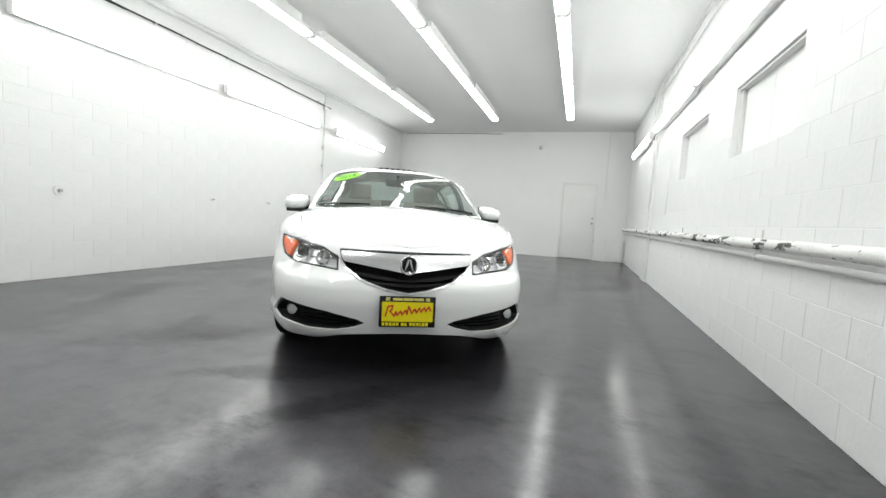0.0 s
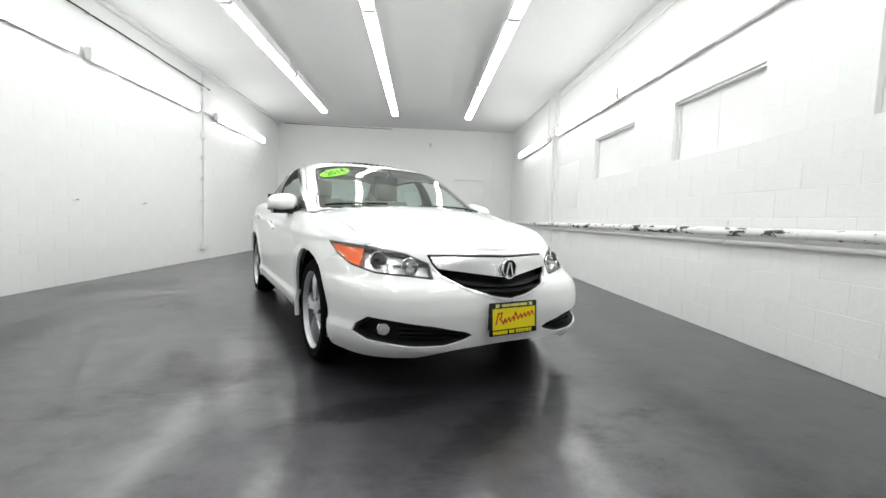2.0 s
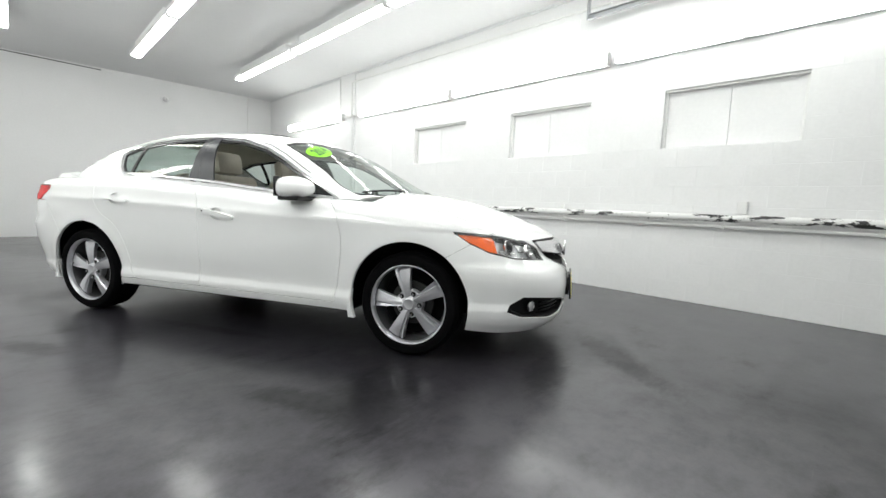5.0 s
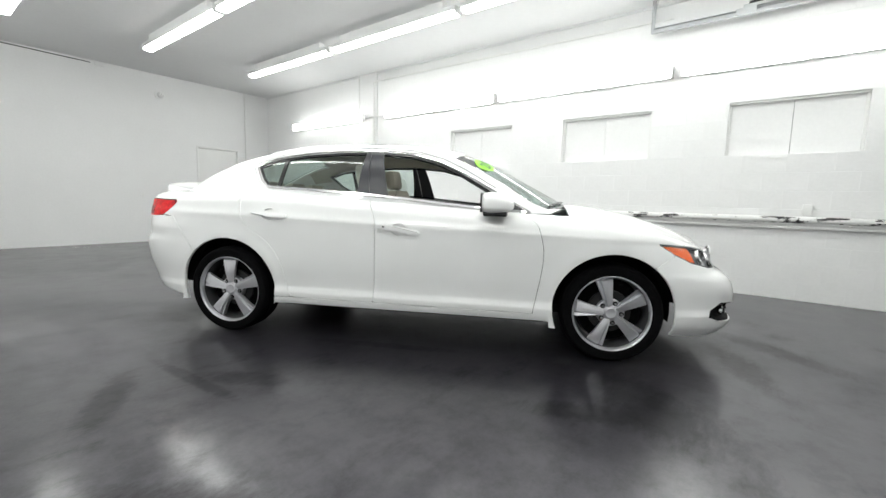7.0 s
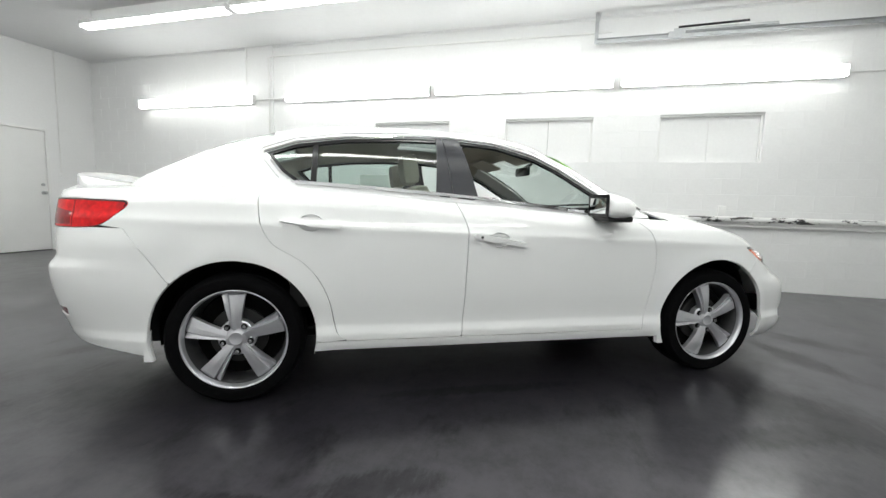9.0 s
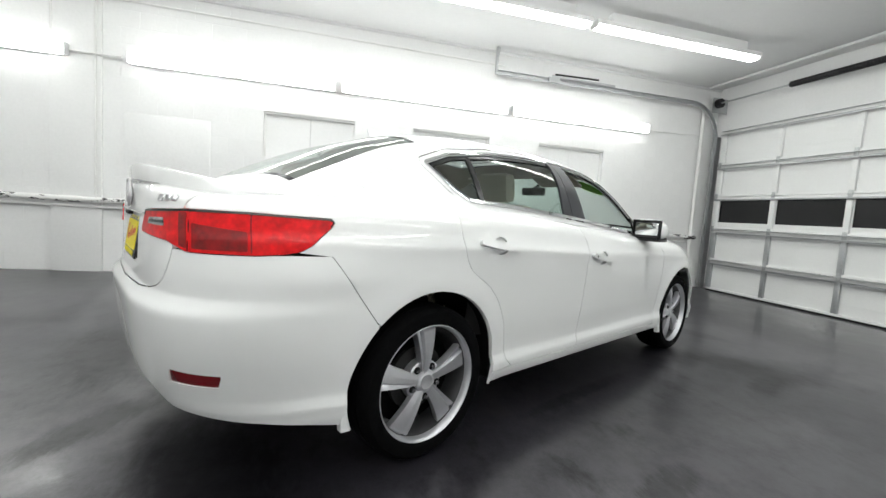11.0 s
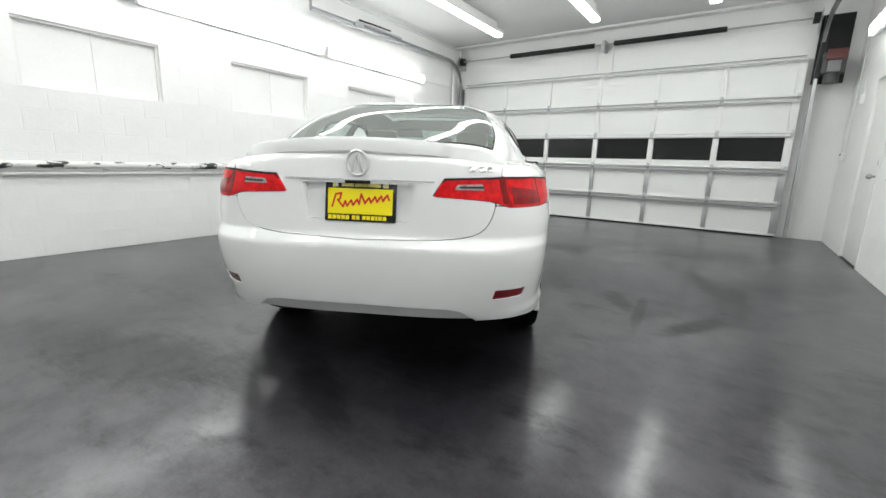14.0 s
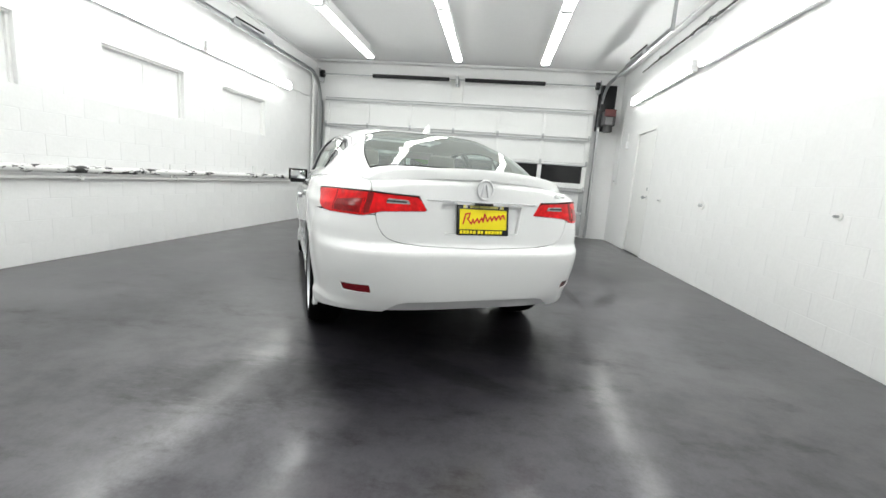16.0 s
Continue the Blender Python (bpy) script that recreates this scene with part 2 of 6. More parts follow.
# ---- the shell of the garage ----
XR, XL, YB, YF, ZC = 3.13, -3.56, 8.0, -5.24, 3.47
T = 0.22
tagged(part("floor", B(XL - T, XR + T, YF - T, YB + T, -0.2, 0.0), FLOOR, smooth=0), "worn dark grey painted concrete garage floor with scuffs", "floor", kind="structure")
tagged(part("ceiling", B(XL - T, XR + T, YF - T, YB + T, ZC, ZC + 0.15), CEIL, smooth=0), "plain white painted ceiling with rows of tube lamps", "ceiling", kind="structure")

WIN = [(-3.02, -1.85), (-1.03, 0.14), (0.97, 2.15)]
WZ0, WZ1 = 1.60, 2.20
bm = bmesh.new()
xa, xb = XR + 0.002, XR + T
box(bm, xa, xb, YF - T, YB + T, 0, WZ0)
box(bm, xa, xb, YF - T, YB + T, WZ1, ZC)
ys = [YF - T] + [v for w in WIN for v in w] + [YB + T]
for a, b in zip(ys[::2], ys[1::2]):
    box(bm, xa, xb, a, b, WZ0, WZ1)
wall_east = tagged(part("wall_east", bm, WALL, smooth=0), "white painted concrete block wall with three blocked-up windows", "wall", kind="structure")
bm = bmesh.new()
LD0, LD1, LDZ = -3.86, -2.92, 2.14
box(bm, XL - T, XL - 0.002, YF - T, LD0, 0, ZC)
box(bm, XL - T, XL - 0.002, LD1, YB + T, 0, ZC)
box(bm, XL - T, XL - 0.002, LD0, LD1, LDZ, ZC)
wall_west = tagged(part("wall_west", bm, WALL, smooth=0), "white painted concrete block wall with a flush door", "wall", kind="structure")
BD0, BD1, BDZ = 1.40, 2.36, 2.10
bm = bmesh.new()
box(bm, XL, BD0, YB, YB + T, 0, ZC)
box(bm, BD1, XR, YB, YB + T, 0, ZC)
box(bm, BD0, BD1, YB, YB + T, BDZ, ZC)
wall_north = tagged(part("wall_north", bm, WALL, smooth=0), "smooth white painted end wall with a white door", "wall", kind="structure")
GX0, GX1, GZ = -2.98, 2.88, 2.72
bm = bmesh.new()
box(bm, XL, GX0 + 0.05, YF - T, YF, 0, ZC)
box(bm, GX1 - 0.05, XR, YF - T, YF, 0, ZC)
box(bm, GX0 + 0.05, GX1 - 0.05, YF - T, YF, GZ - 0.05, ZC)
wall_south = tagged(part("wall_south", bm, WALL, smooth=0), "white painted wall and header round the overhead door", "wall", kind="structure")
tagged(part("backdrop", B(GX0 - 0.5, GX1 + 0.5, YF - 0.8, YF - 0.7, 0, 3), BLACKM, smooth=0), "dark night outside the door windows", "backdrop", kind="structure")

# blocked-up windows: recessed boards with a middle seam, a frame and a metal lintel
for i, (a, b) in enumerate(WIN):
    w = tagged(new("window_%d" % (i + 1)), "blocked-up window, white painted boards in a shallow recess", "window", kind="structure")
    m = (a + b) / 2
    part("board", B(XR + 0.075, XR + 0.10, a, m - 0.002, WZ0, WZ1), WALL, w, smooth=0)
    part("board", B(XR + 0.075, XR + 0.10, m + 0.002, b, WZ0, WZ1), WALL, w, smooth=0)
    part("lintel", B(XR + 0.02, XR + 0.075, a, b, WZ1 - 0.022, WZ1 - 0.002, bevel=0.003), TRIM, w)
    part("frame", B(XR + 0.045, XR + 0.075, a, a + 0.025, WZ0, WZ1 - 0.022, bevel=0.003), TRIM, w)
    part("frame", B(XR + 0.045, XR + 0.075, b - 0.025, b, WZ0, WZ1 - 0.022, bevel=0.003), TRIM, w)


# ---- tube lamps ----
def lamp_fixture(shield=False):
    """A strip lamp along y, 2.44 long, hanging down from z = 0: pan, two lit covers, end plates, middle clip."""
    f = thing("strip_light", "lit white fluorescent strip light with two covers end to end", "light", group="strip lights")
    part("housing", B(-0.070 if shield else -0.082, 0.070 if shield else 0.082, -1.215, 1.215, -0.055, 0, bevel=0.006), ENAMEL, f)
    for s in (-1, 1):
        bm = bmesh.new()
        n, half = 12, 0.588
        rings = []
        for yy in (s * 0.605 - half, s * 0.605 - half + 0.03, s * 0.605 + half - 0.03, s * 0.605 + half):
            k = 0.75 if abs(yy - s * 0.605) > half - 0.001 else 1.0
            rings.append([bm.verts.new((k * 0.074 * math.cos(math.pi * j / n), yy, -0.056 - k * 0.042 * math.sin(math.pi * j / n) ** 0.7)) for j in range(n + 1)])
        for p, q in zip(rings[:-1], rings[1:]):
            for j in range(n):
                bm.faces.new((p[j], p[j + 1], q[j + 1], q[j]))
        bm.faces.new(rings[0])
        bm.faces.new(rings[-1])
        bmesh.ops.recalc_face_normals(bm, faces=bm.faces)
        part("diffuser", bm, WALLGLOW if shield else GLOW, f, "glowing white cover")
    for yy in (-1.207, 1.207):
        part("end_cap", B(-0.070, 0.070, yy - 0.008, yy + 0.008, -0.085, -0.050, bevel=0.004), ENAMEL, f)
    part("clip", B(-0.055, 0.055, -0.010, 0.010, -0.078, -0.05, bevel=0.004), ENAMEL, f)
    part("ballast_box", B(-0.05, 0.05, -1.0, 1.0, -0.004, 0.050 if shield else 0.112, bevel=0.006), ENAMEL, f)
    return f


first = lamp_fixture()
spots, walls = [], []
for x in (-1.79, -0.165, 1.55):
    for k in range(4):
        spots.append(pose(x, -4.08 + 1.22 + k * 2.49, ZC - 0.11, 0, 0, 0))
for k in range(3):
    walls.append(pose(XR - 0.05, -3.76 + 1.22 + k * 2.50, 2.62, 0, 90, 0))
    walls.append(pose(XL + 0.05, -4.12 + 1.22 + k * 2.61, 2.72, 0, -90, 0) @ pose(0, 0, 0, 0, 0, 180))
walls.append(pose(XR - 0.05, 5.50, 2.62, 0, 90, 0))
walls.append(pose(XL + 0.05, 5.42, 2.72, 0, -90, 0) @ pose(0, 0, 0, 0, 0, 180))
first.matrix_basis = spots[0]
for m in spots[1:]:
    copy_thing(first, m)
second = lamp_fixture(True)
second.matrix_basis = walls[0]
for m in walls[1:]:
    copy_thing(second, m)
# ---- the car ----
PAINT = material("white_car_paint", (0.86, 0.865, 0.865), 0.5, spread=0.0, coat=1.0)
_p = PAINT.node_tree.nodes["Principled BSDF"]
_p.inputs["Specular IOR Level"].default_value, _p.inputs["Coat IOR"].default_value, _p.inputs["Coat Roughness"].default_value = 0.1, 1.65, 0.012
GLASS = bpy.data.materials.new("tinted_car_glass")
GLASS.use_nodes = True
_t = GLASS.node_tree
_t.nodes.remove(_t.nodes["Principled BSDF"])
_tr, _gl, _mx, _fr = (_t.nodes.new("ShaderNode" + k) for k in ("BsdfTransparent", "BsdfGlossy", "MixShader", "LayerWeight"))
_tr.inputs["Color"].default_value = (0.70, 0.79, 0.755, 1)
_gl.inputs["Roughness"].default_value = 0.01
_fr.inputs["Blend"].default_value = 0.5
_pw, _ma = _t.nodes.new("ShaderNodeMath"), _t.nodes.new("ShaderNodeMath")
_pw.operation, _ma.operation = "POWER", "MULTIPLY_ADD"
_pw.inputs[1].default_value = 5.0
_ma.inputs[1].default_value, _ma.inputs[2].default_value = 0.88, 0.08
_t.links.new(_fr.outputs["Facing"], _pw.inputs[0])
_t.links.new(_pw.outputs[0], _ma.inputs[0])
_t.links.new(_ma.outputs[0], _mx.inputs[0])
_t.links.new(_tr.outputs[0], _mx.inputs[1])
_t.links.new(_gl.outputs[0], _mx.inputs[2])
_t.links.new(_mx.outputs[0], _t.nodes["Material Output"].inputs["Surface"])


def pale_glass(name, amount):
    """Glass with a share of pale diffuse colour mixed in to brighten it."""
    m = GLASS.copy()
    m.name = name
    t = m.node_tree
    out = t.nodes["Material Output"].inputs["Surface"]
    src = out.links[0].from_socket
    d, x = t.nodes.new("ShaderNodeBsdfDiffuse"), t.nodes.new("ShaderNodeMixShader")
    d.inputs["Color"].default_value = (0.80, 0.86, 0.83, 1)
    x.inputs[0].default_value = amount
    t.links.new(src, x.inputs[1])
    t.links.new(d.outputs[0], x.inputs[2])
    t.links.new(x.outputs[0], out)
    return m


SCREENGLASS, BACKGLASS = pale_glass("dusty_windscreen_glass", 0.06), pale_glass("dusty_rear_glass", 0.14)
CHROME = material("chrome", (0.72, 0.72, 0.73), 0.10, 1.0, spread=0.0)
SATIN = material("satin_silver", (0.70, 0.70, 0.71), 0.26, 0.88, spread=0.03)
ALLOY = material("alloy_wheel_silver", (0.60, 0.60, 0.63), 0.33, 0.72, spread=0.04, scale=8)
RUBBER = material("tyre_rubber", (0.004, 0.004, 0.0045), 0.85, spread=0.2, scale=12, bump=0.15, bump_scale=90)
RUBBER.node_tree.nodes["Principled BSDF"].inputs["Specular IOR Level"].default_value = 0.06
BLACKP = material("gloss_black_plastic", (0.010, 0.010, 0.011), 0.22, spread=0.0)
MATTBLACK = material("matt_black_plastic", (0.012, 0.012, 0.013), 0.6, spread=0.1, bump=0.05)
WELLM = material("black_wheel_liner", (0.004, 0.004, 0.004), 0.95, spread=0.1)
WELLM.node_tree.nodes["Principled BSDF"].inputs["Specular IOR Level"].default_value = 0.1
MATTBLACK.node_tree.nodes["Principled BSDF"].inputs["Specular IOR Level"].default_value = 0.2
PILLARM = material("dark_pillar_trim", (0.035, 0.036, 0.042), 0.3, spread=0.0)
REDLENS = material("red_lamp_lens", (0.74, 0.006, 0.010), 0.35, spread=0.4, scale=9, grain=40, coat=0.3)
DEEPRED = material("deep_red_lamp_lens", (0.24, 0.001, 0.003), 0.3, spread=0.5, scale=20, grain=60, coat=0.6)
for _m in (REDLENS, DEEPRED):
    _m.node_tree.nodes["Principled BSDF"].inputs["Specular IOR Level"].default_value = 0.15
ROOFGLASS = GLASS.copy()
ROOFGLASS.name = "dark_roof_glass"
for _n in ROOFGLASS.node_tree.nodes:
    if _n.type == "BSDF_TRANSPARENT":
        _n.inputs["Color"].default_value = (0.45, 0.47, 0.47, 1)
DARKRED = material("dark_red_reflector", (0.17, 0.004, 0.008), 0.18, spread=0.0, coat=0.6)
AMBER = material("amber_reflector", (0.88, 0.13, 0.008), 0.25, spread=0.3, scale=14, coat=0.5)
AMBER.node_tree.nodes["Principled BSDF"].inputs["Specular IOR Level"].default_value = 0.15
LAMPSILVER = material("lamp_reflector_silver", (0.74, 0.75, 0.77), 0.22, 0.45, spread=0.15, scale=25)
CLEARLENS = material("clear_lamp_lens", (1.0, 1.0, 1.0), 0.02, spread=0.0, alpha=0.06)
BEIGE = material("beige_leather", (0.50, 0.455, 0.385), 0.55, spread=0.06, scale=6, bump=0.15, bump_scale=120)
HEADLINER = material("grey_beige_headliner", (0.55, 0.52, 0.47), 0.9, spread=0.04)
DASH = material("charcoal_dash", (0.018, 0.0175, 0.0175), 0.6, spread=0.1, bump=0.1, bump_scale=150)
YELLOW = material("yellow_dealer_card", (0.90, 0.76, 0.005), 0.45, spread=0.02)
REDINK = material("red_ink", (0.62, 0.02, 0.02), 0.5, spread=0.0)
GREEN = material("lime_green_sticker", (0.30, 0.80, 0.03), 0.5, spread=0.03)
GREENINK = material("dark_green_ink", (0.04, 0.16, 0.03), 0.5, spread=0.0)
MIRROR = material("mirror_silver", (0.85, 0.86, 0.87), 0.02, 1.0, spread=0.0)
VALM = material("pale_grey_valance", (0.55, 0.55, 0.56), 0.4, spread=0.03)
BARREL = material("dull_rim_inside", (0.10, 0.10, 0.105), 0.42, 0.6, spread=0.1)
BRAKE = material("brake_iron", (0.02, 0.02, 0.02), 0.6, 0.0, spread=0.1)


def curve(*pairs):
    """A smooth monotone curve through (x, y) pairs, held flat past its ends."""
    xs, ys = np.array(pairs, float).T
    h, d = np.diff(xs), np.diff(ys) / np.diff(xs)
    m = np.zeros_like(ys)
    m[1:-1] = np.where(d[:-1] * d[1:] > 0, 2 * d[:-1] * d[1:] / np.where(np.abs(d[:-1] + d[1:]) < 1e-9, 1, d[:-1] + d[1:]), 0)
    m[0], m[-1] = d[0], d[-1]

    def f(x):
        x = np.clip(np.asarray(x, float), xs[0], xs[-1])
        i = np.clip(np.searchsorted(xs, x) - 1, 0, len(h) - 1)
        s = (x - xs[i]) / h[i]
        return ((1 + 2 * s) * (1 - s) ** 2 * ys[i] + s * (1 - s) ** 2 * h[i] * m[i] + s * s * (3 - 2 * s) * ys[i + 1] + s * s * (s - 1) * h[i] * m[i + 1])
    return f


def inside(a, b, pts):
    """Signed distance to a polygon in two coordinates, positive inside."""
    pts = [tuple(p) for p in pts]
    best, odd = np.full(np.shape(a), 1e9), np.zeros(np.shape(a), bool)
    for (x0, y0), (x1, y1) in zip(pts, pts[1:] + pts[:1]):
        dx, dy = x1 - x0, y1 - y0
        k = np.clip(((a - x0) * dx + (b - y0) * dy) / (dx * dx + dy * dy + 1e-12), 0, 1)
        best = np.minimum(best, np.hypot(a - x0 - k * dx, b - y0 - k * dy))
        cross = (y0 > b) != (y1 > b)
        odd ^= cross & (a < dx * (b - y0) / (dy if abs(dy) > 1e-12 else 1e-12) + x0)
    return np.where(odd, best, -best)


def skin(surface, us, vs, keep, out=0.0, flange=0.012, both=True, side=0):
    """The piece of a surface where keep is positive, cut cleanly along its border, with its rim turned in by flange.
    both: the mirror half is joined on; side -1: only the mirror half."""
    U, V = np.meshgrid(us, vs, indexing="ij")
    Pt = np.stack(surface(U, V), -1)
    du, dv = np.gradient(Pt, axis=0), np.gradient(Pt, axis=1)
    N = np.cross(du, dv)
    ln = np.linalg.norm(N, axis=-1, keepdims=True)
    N = N / np.maximum(ln, 1e-12)
    mid = np.array([0, 0, 0.55])
    ref = Pt - mid
    ref[..., 1] *= 0.25
    flip = np.sign((N * ref).sum(-1, keepdims=True))
    N = N * np.where(flip == 0, 1, flip)
    bad = ln[..., 0] < 1e-9
    N[bad] = (0, 0, 1)
    K = keep(Pt[..., 0], Pt[..., 1], Pt[..., 2], U, V)
    Pt = Pt + out * N
    bm = bmesh.new()
    made, where = {}, {}

    def vert(key, co, no):
        if key not in made:
            made[key] = bm.verts.new(co)
            where[made[key]] = no
        return made[key]

    act = (K[:-1, :-1] > 0) | (K[1:, :-1] > 0) | (K[:-1, 1:] > 0) | (K[1:, 1:] > 0)
    for i, j in zip(*np.nonzero(act)):
        ring = [(i, j), (i + 1, j), (i + 1, j + 1), (i, j + 1)]
        poly = []
        for a, b in zip(ring, ring[1:] + ring[:1]):
            ka, kb = K[a], K[b]
            if ka > 0:
                poly.append(vert(a, Pt[a], N[a]))
            if (ka > 0) != (kb > 0):
                key = (min(a, b), max(a, b))
                p, q = key
                f = K[p] / (K[p] - K[q])
                f = min(max(f, 0.02), 0.98)
                poly.append(vert(key, Pt[p] + f * (Pt[q] - Pt[p]), N[p] + f * (N[q] - N[p])))
        poly = [v for n, v in enumerate(poly) if v is not poly[n - 1]]
        if len(poly) > 2:
            try:
                bm.faces.new(poly)
            except ValueError:
                pass
    bmesh.ops.recalc_face_normals(bm, faces=bm.faces)
    if flange:
        rim = [e for e in bm.edges if e.is_boundary and not all(abs(v.co.x) < 2e-4 for v in e.verts)]
        low = {}
        for e in rim:
            e.smooth = False
            for v in e.verts:
                if v not in low:
                    n = where[v]
                    co = Vector(v.co) - flange * Vector(n).normalized()
                    if abs(v.co.x) < 2e-4:
                        co.x = 0
                    low[v] = bm.verts.new(co)
        for e in rim:
            f = e.link_faces[0]
            a, b = e.verts
            lp = [l for l in f.loops if l.edge is e][0]
            a, b = lp.vert, lp.link_loop_next.vert
            try:
                bm.faces.new((b, a, low[a], low[b]))
            except ValueError:
                pass
    if both or side == -1:
        if both:
            g = bmesh.ops.duplicate(bm, geom=list(bm.verts) + list(bm.edges) + list(bm.faces))
            vs2 = [x for x in g["geom"] if isinstance(x, bmesh.types.BMVert)]
            fs2 = [x for x in g["geom"] if isinstance(x, bmesh.types.BMFace)]
        else:
            vs2, fs2 = list(bm.verts), list(bm.faces)
        for v in vs2:
            v.co.x = -v.co.x
        bmesh.ops.reverse_faces(bm, faces=fs2)
    bmesh.ops.remove_doubles(bm, verts=bm.verts, dist=1e-4)
    bmesh.ops.dissolve_degenerate(bm, edges=bm.edges, dist=1e-5)
    # outward orientation of the outer sheet
    tot = sum((f.normal.dot(Vector((f.calc_center_median().x, 0.25 * f.calc_center_median().y, f.calc_center_median().z - 0.55)))) * f.calc_area() for f in bm.faces)
    if tot < 0:
        bmesh.ops.reverse_faces(bm, faces=list(bm.faces))
    return bm


UF, UR, YCF, YCR = 0.32, 0.66, -1.20, 1.25
y_nose = curve((0.12, -2.04), (0.18, -2.15), (0.25, -2.215), (0.40, -2.228), (0.49, -2.212), (0.535, -2.188), (0.562, -2.155), (0.583, -2.115), (0.60, -2.097), (0.68, -2.062), (0.76, -2.01))
n_nose = curve((0.2, 3.4), (0.45, 3.4), (0.55, 3.25), (0.60, 3.05), (0.66, 2.75), (0.72, 2.5), (0.76, 2.3))
prow = curve((0.30, 0.0), (0.45, 0.006), (0.535, 0.026), (0.562, 0.05), (0.60, 0.09), (0.76, 0.08))
y_tail = curve((0.18, 2.098), (0.28, 2.193), (0.38, 2.238), (0.46, 2.255), (0.54, 2.265), (0.635, 2.271), (0.652, 2.268), (0.668, 2.256), (0.685, 2.242), (0.70, 2.234), (0.90, 2.231), (1.06, 2.220))
n_tail = curve((0.3, 3.6), (0.45, 4.0), (0.62, 4.3), (0.74, 4.2), (0.95, 4.1), (1.06, 3.7))
width = curve((0.13, 0.80), (0.22, 0.852), (0.27, 0.872), (0.285, 0.8745), (0.322, 0.8765), (0.338, 0.872), (0.37, 0.865), (0.5, 0.877), (0.65, 0.8885), (0.76, 0.8955), (0.786, 0.8985), (0.795, 0.899), (0.803, 0.8975), (0.82, 0.8915), (0.84, 0.8855), (0.87, 0.8785), (0.92, 0.868), (1.05, 0.842))
z_low = curve((0, 0.250), (0.04, 0.238), (0.1, 0.195), (0.2, 0.185), (0.3, 0.22), (0.36, 0.243), (0.62, 0.243), (0.68, 0.238), (0.72, 0.248), (0.76, 0.272), (0.8, 0.290), (0.86, 0.303), (0.9, 0.308), (1, 0.312))
z_shoulder = curve((0, 0.735), (0.08, 0.745), (0.16, 0.785), (0.24, 0.85), (0.32, 0.905), (0.40, 0.935), (0.5, 0.985), (0.6, 1.025), (0.66, 1.03), (0.74, 1.015), (0.84, 1.012), (0.90, 1.022), (0.95, 1.04), (1, 1.05))
r_shoulder = curve((0, 0.035), (0.1, 0.05), (0.2, 0.085), (0.32, 0.09), (0.5, 0.08), (0.66, 0.08), (0.8, 0.06), (1, 0.03))
crown = curve((0, 0.012), (0.06, 0.05), (0.16, 0.085), (0.32, 0.085), (0.66, 0.05), (0.84, 0.036), (1, 0.01))


def body(u, v):
    """Half of the lower body: u from nose to tail, v from the sill (0) over the shoulder (1) to the middle of the deck (2)."""
    low, top = z_low(u), z_shoulder(u)
    vv = np.minimum(v, 1)
    z = low + (top - low) * vv
    along = np.clip((u - UF) / (UR - UF), -0.2, 1.15)
    rise = np.clip((z - 0.50) / 0.22, 0, 1)
    w = width(z - (0.075 * along - 0.005) * rise * rise * (3 - 2 * rise))
    pf = np.clip(u / UF, 0, 1) * np.pi / 2
    pr = np.clip((1 - u) / (1 - UR), 0, 1) * np.pi / 2
    nf, nr = n_nose(z), n_tail(z)
    sp = lambda a, n: np.clip(a, 0, 1) ** (2 / n)
    x = w * sp(np.sin(pf), nf) * sp(np.sin(pr), nr)
    y = YCF + (YCR - YCF) * np.clip((u - UF) / (UR - UF), 0, 1)
    y = y - (YCF - y_nose(z)) * sp(np.cos(pf), nf) * (u < UF) + (y_tail(z) - YCR) * sp(np.cos(pr), nr) * (u > UR)
    # the pointed prow round the grille
    y = y - prow(z) * np.clip(1 - x / 0.46, 0, 1) ** 1.4 * (u < UF)
    # the sides draw in above the shoulder line towards the tail
    ez = np.clip((z - 0.74) / 0.18, 0, 1)
    eu = np.clip((u - 0.64) / 0.10, 0, 1)
    x = x * (1 - 0.035 * ez * ez * (3 - 2 * ez) * eu * eu * (3 - 2 * eu))
    # swelling round the wheels
    for cy in (-1.335, 1.335):
        r = np.hypot(y - cy, z - 0.325)
        x = x + 0.009 * np.exp(-((r - 0.385) / 0.06) ** 2) * (vv < 0.9)
    r = r_shoulder(u)
    k = np.clip((z - (top - r)) / r, 0, 1) * 0.985
    inset = r * (1 - np.sqrt(1 - k * k))
    x = np.maximum(x - inset * np.sin(pf) * np.sin(pr), 0)
    y = y + inset * np.cos(pf) * (u < UF) - inset * np.cos(pr) * (u > UR)
    s = np.clip(2 - v, 0, 1)
    s = np.where(v > 1, s, 1.0)
    zz = z + crown(u) * (1 - s ** 2.2)
    # soft ridges along the hood
    ridge = 0.40 + 0.17 * np.clip(y + 2.05, 0, 1)
    zz = zz + 0.008 * np.exp(-((x * s - ridge) / 0.035) ** 2) * (v > 1) * np.clip((y + 2.08) / 0.3, 0, 1) * (u < 0.4)
    return x * s, y, zz


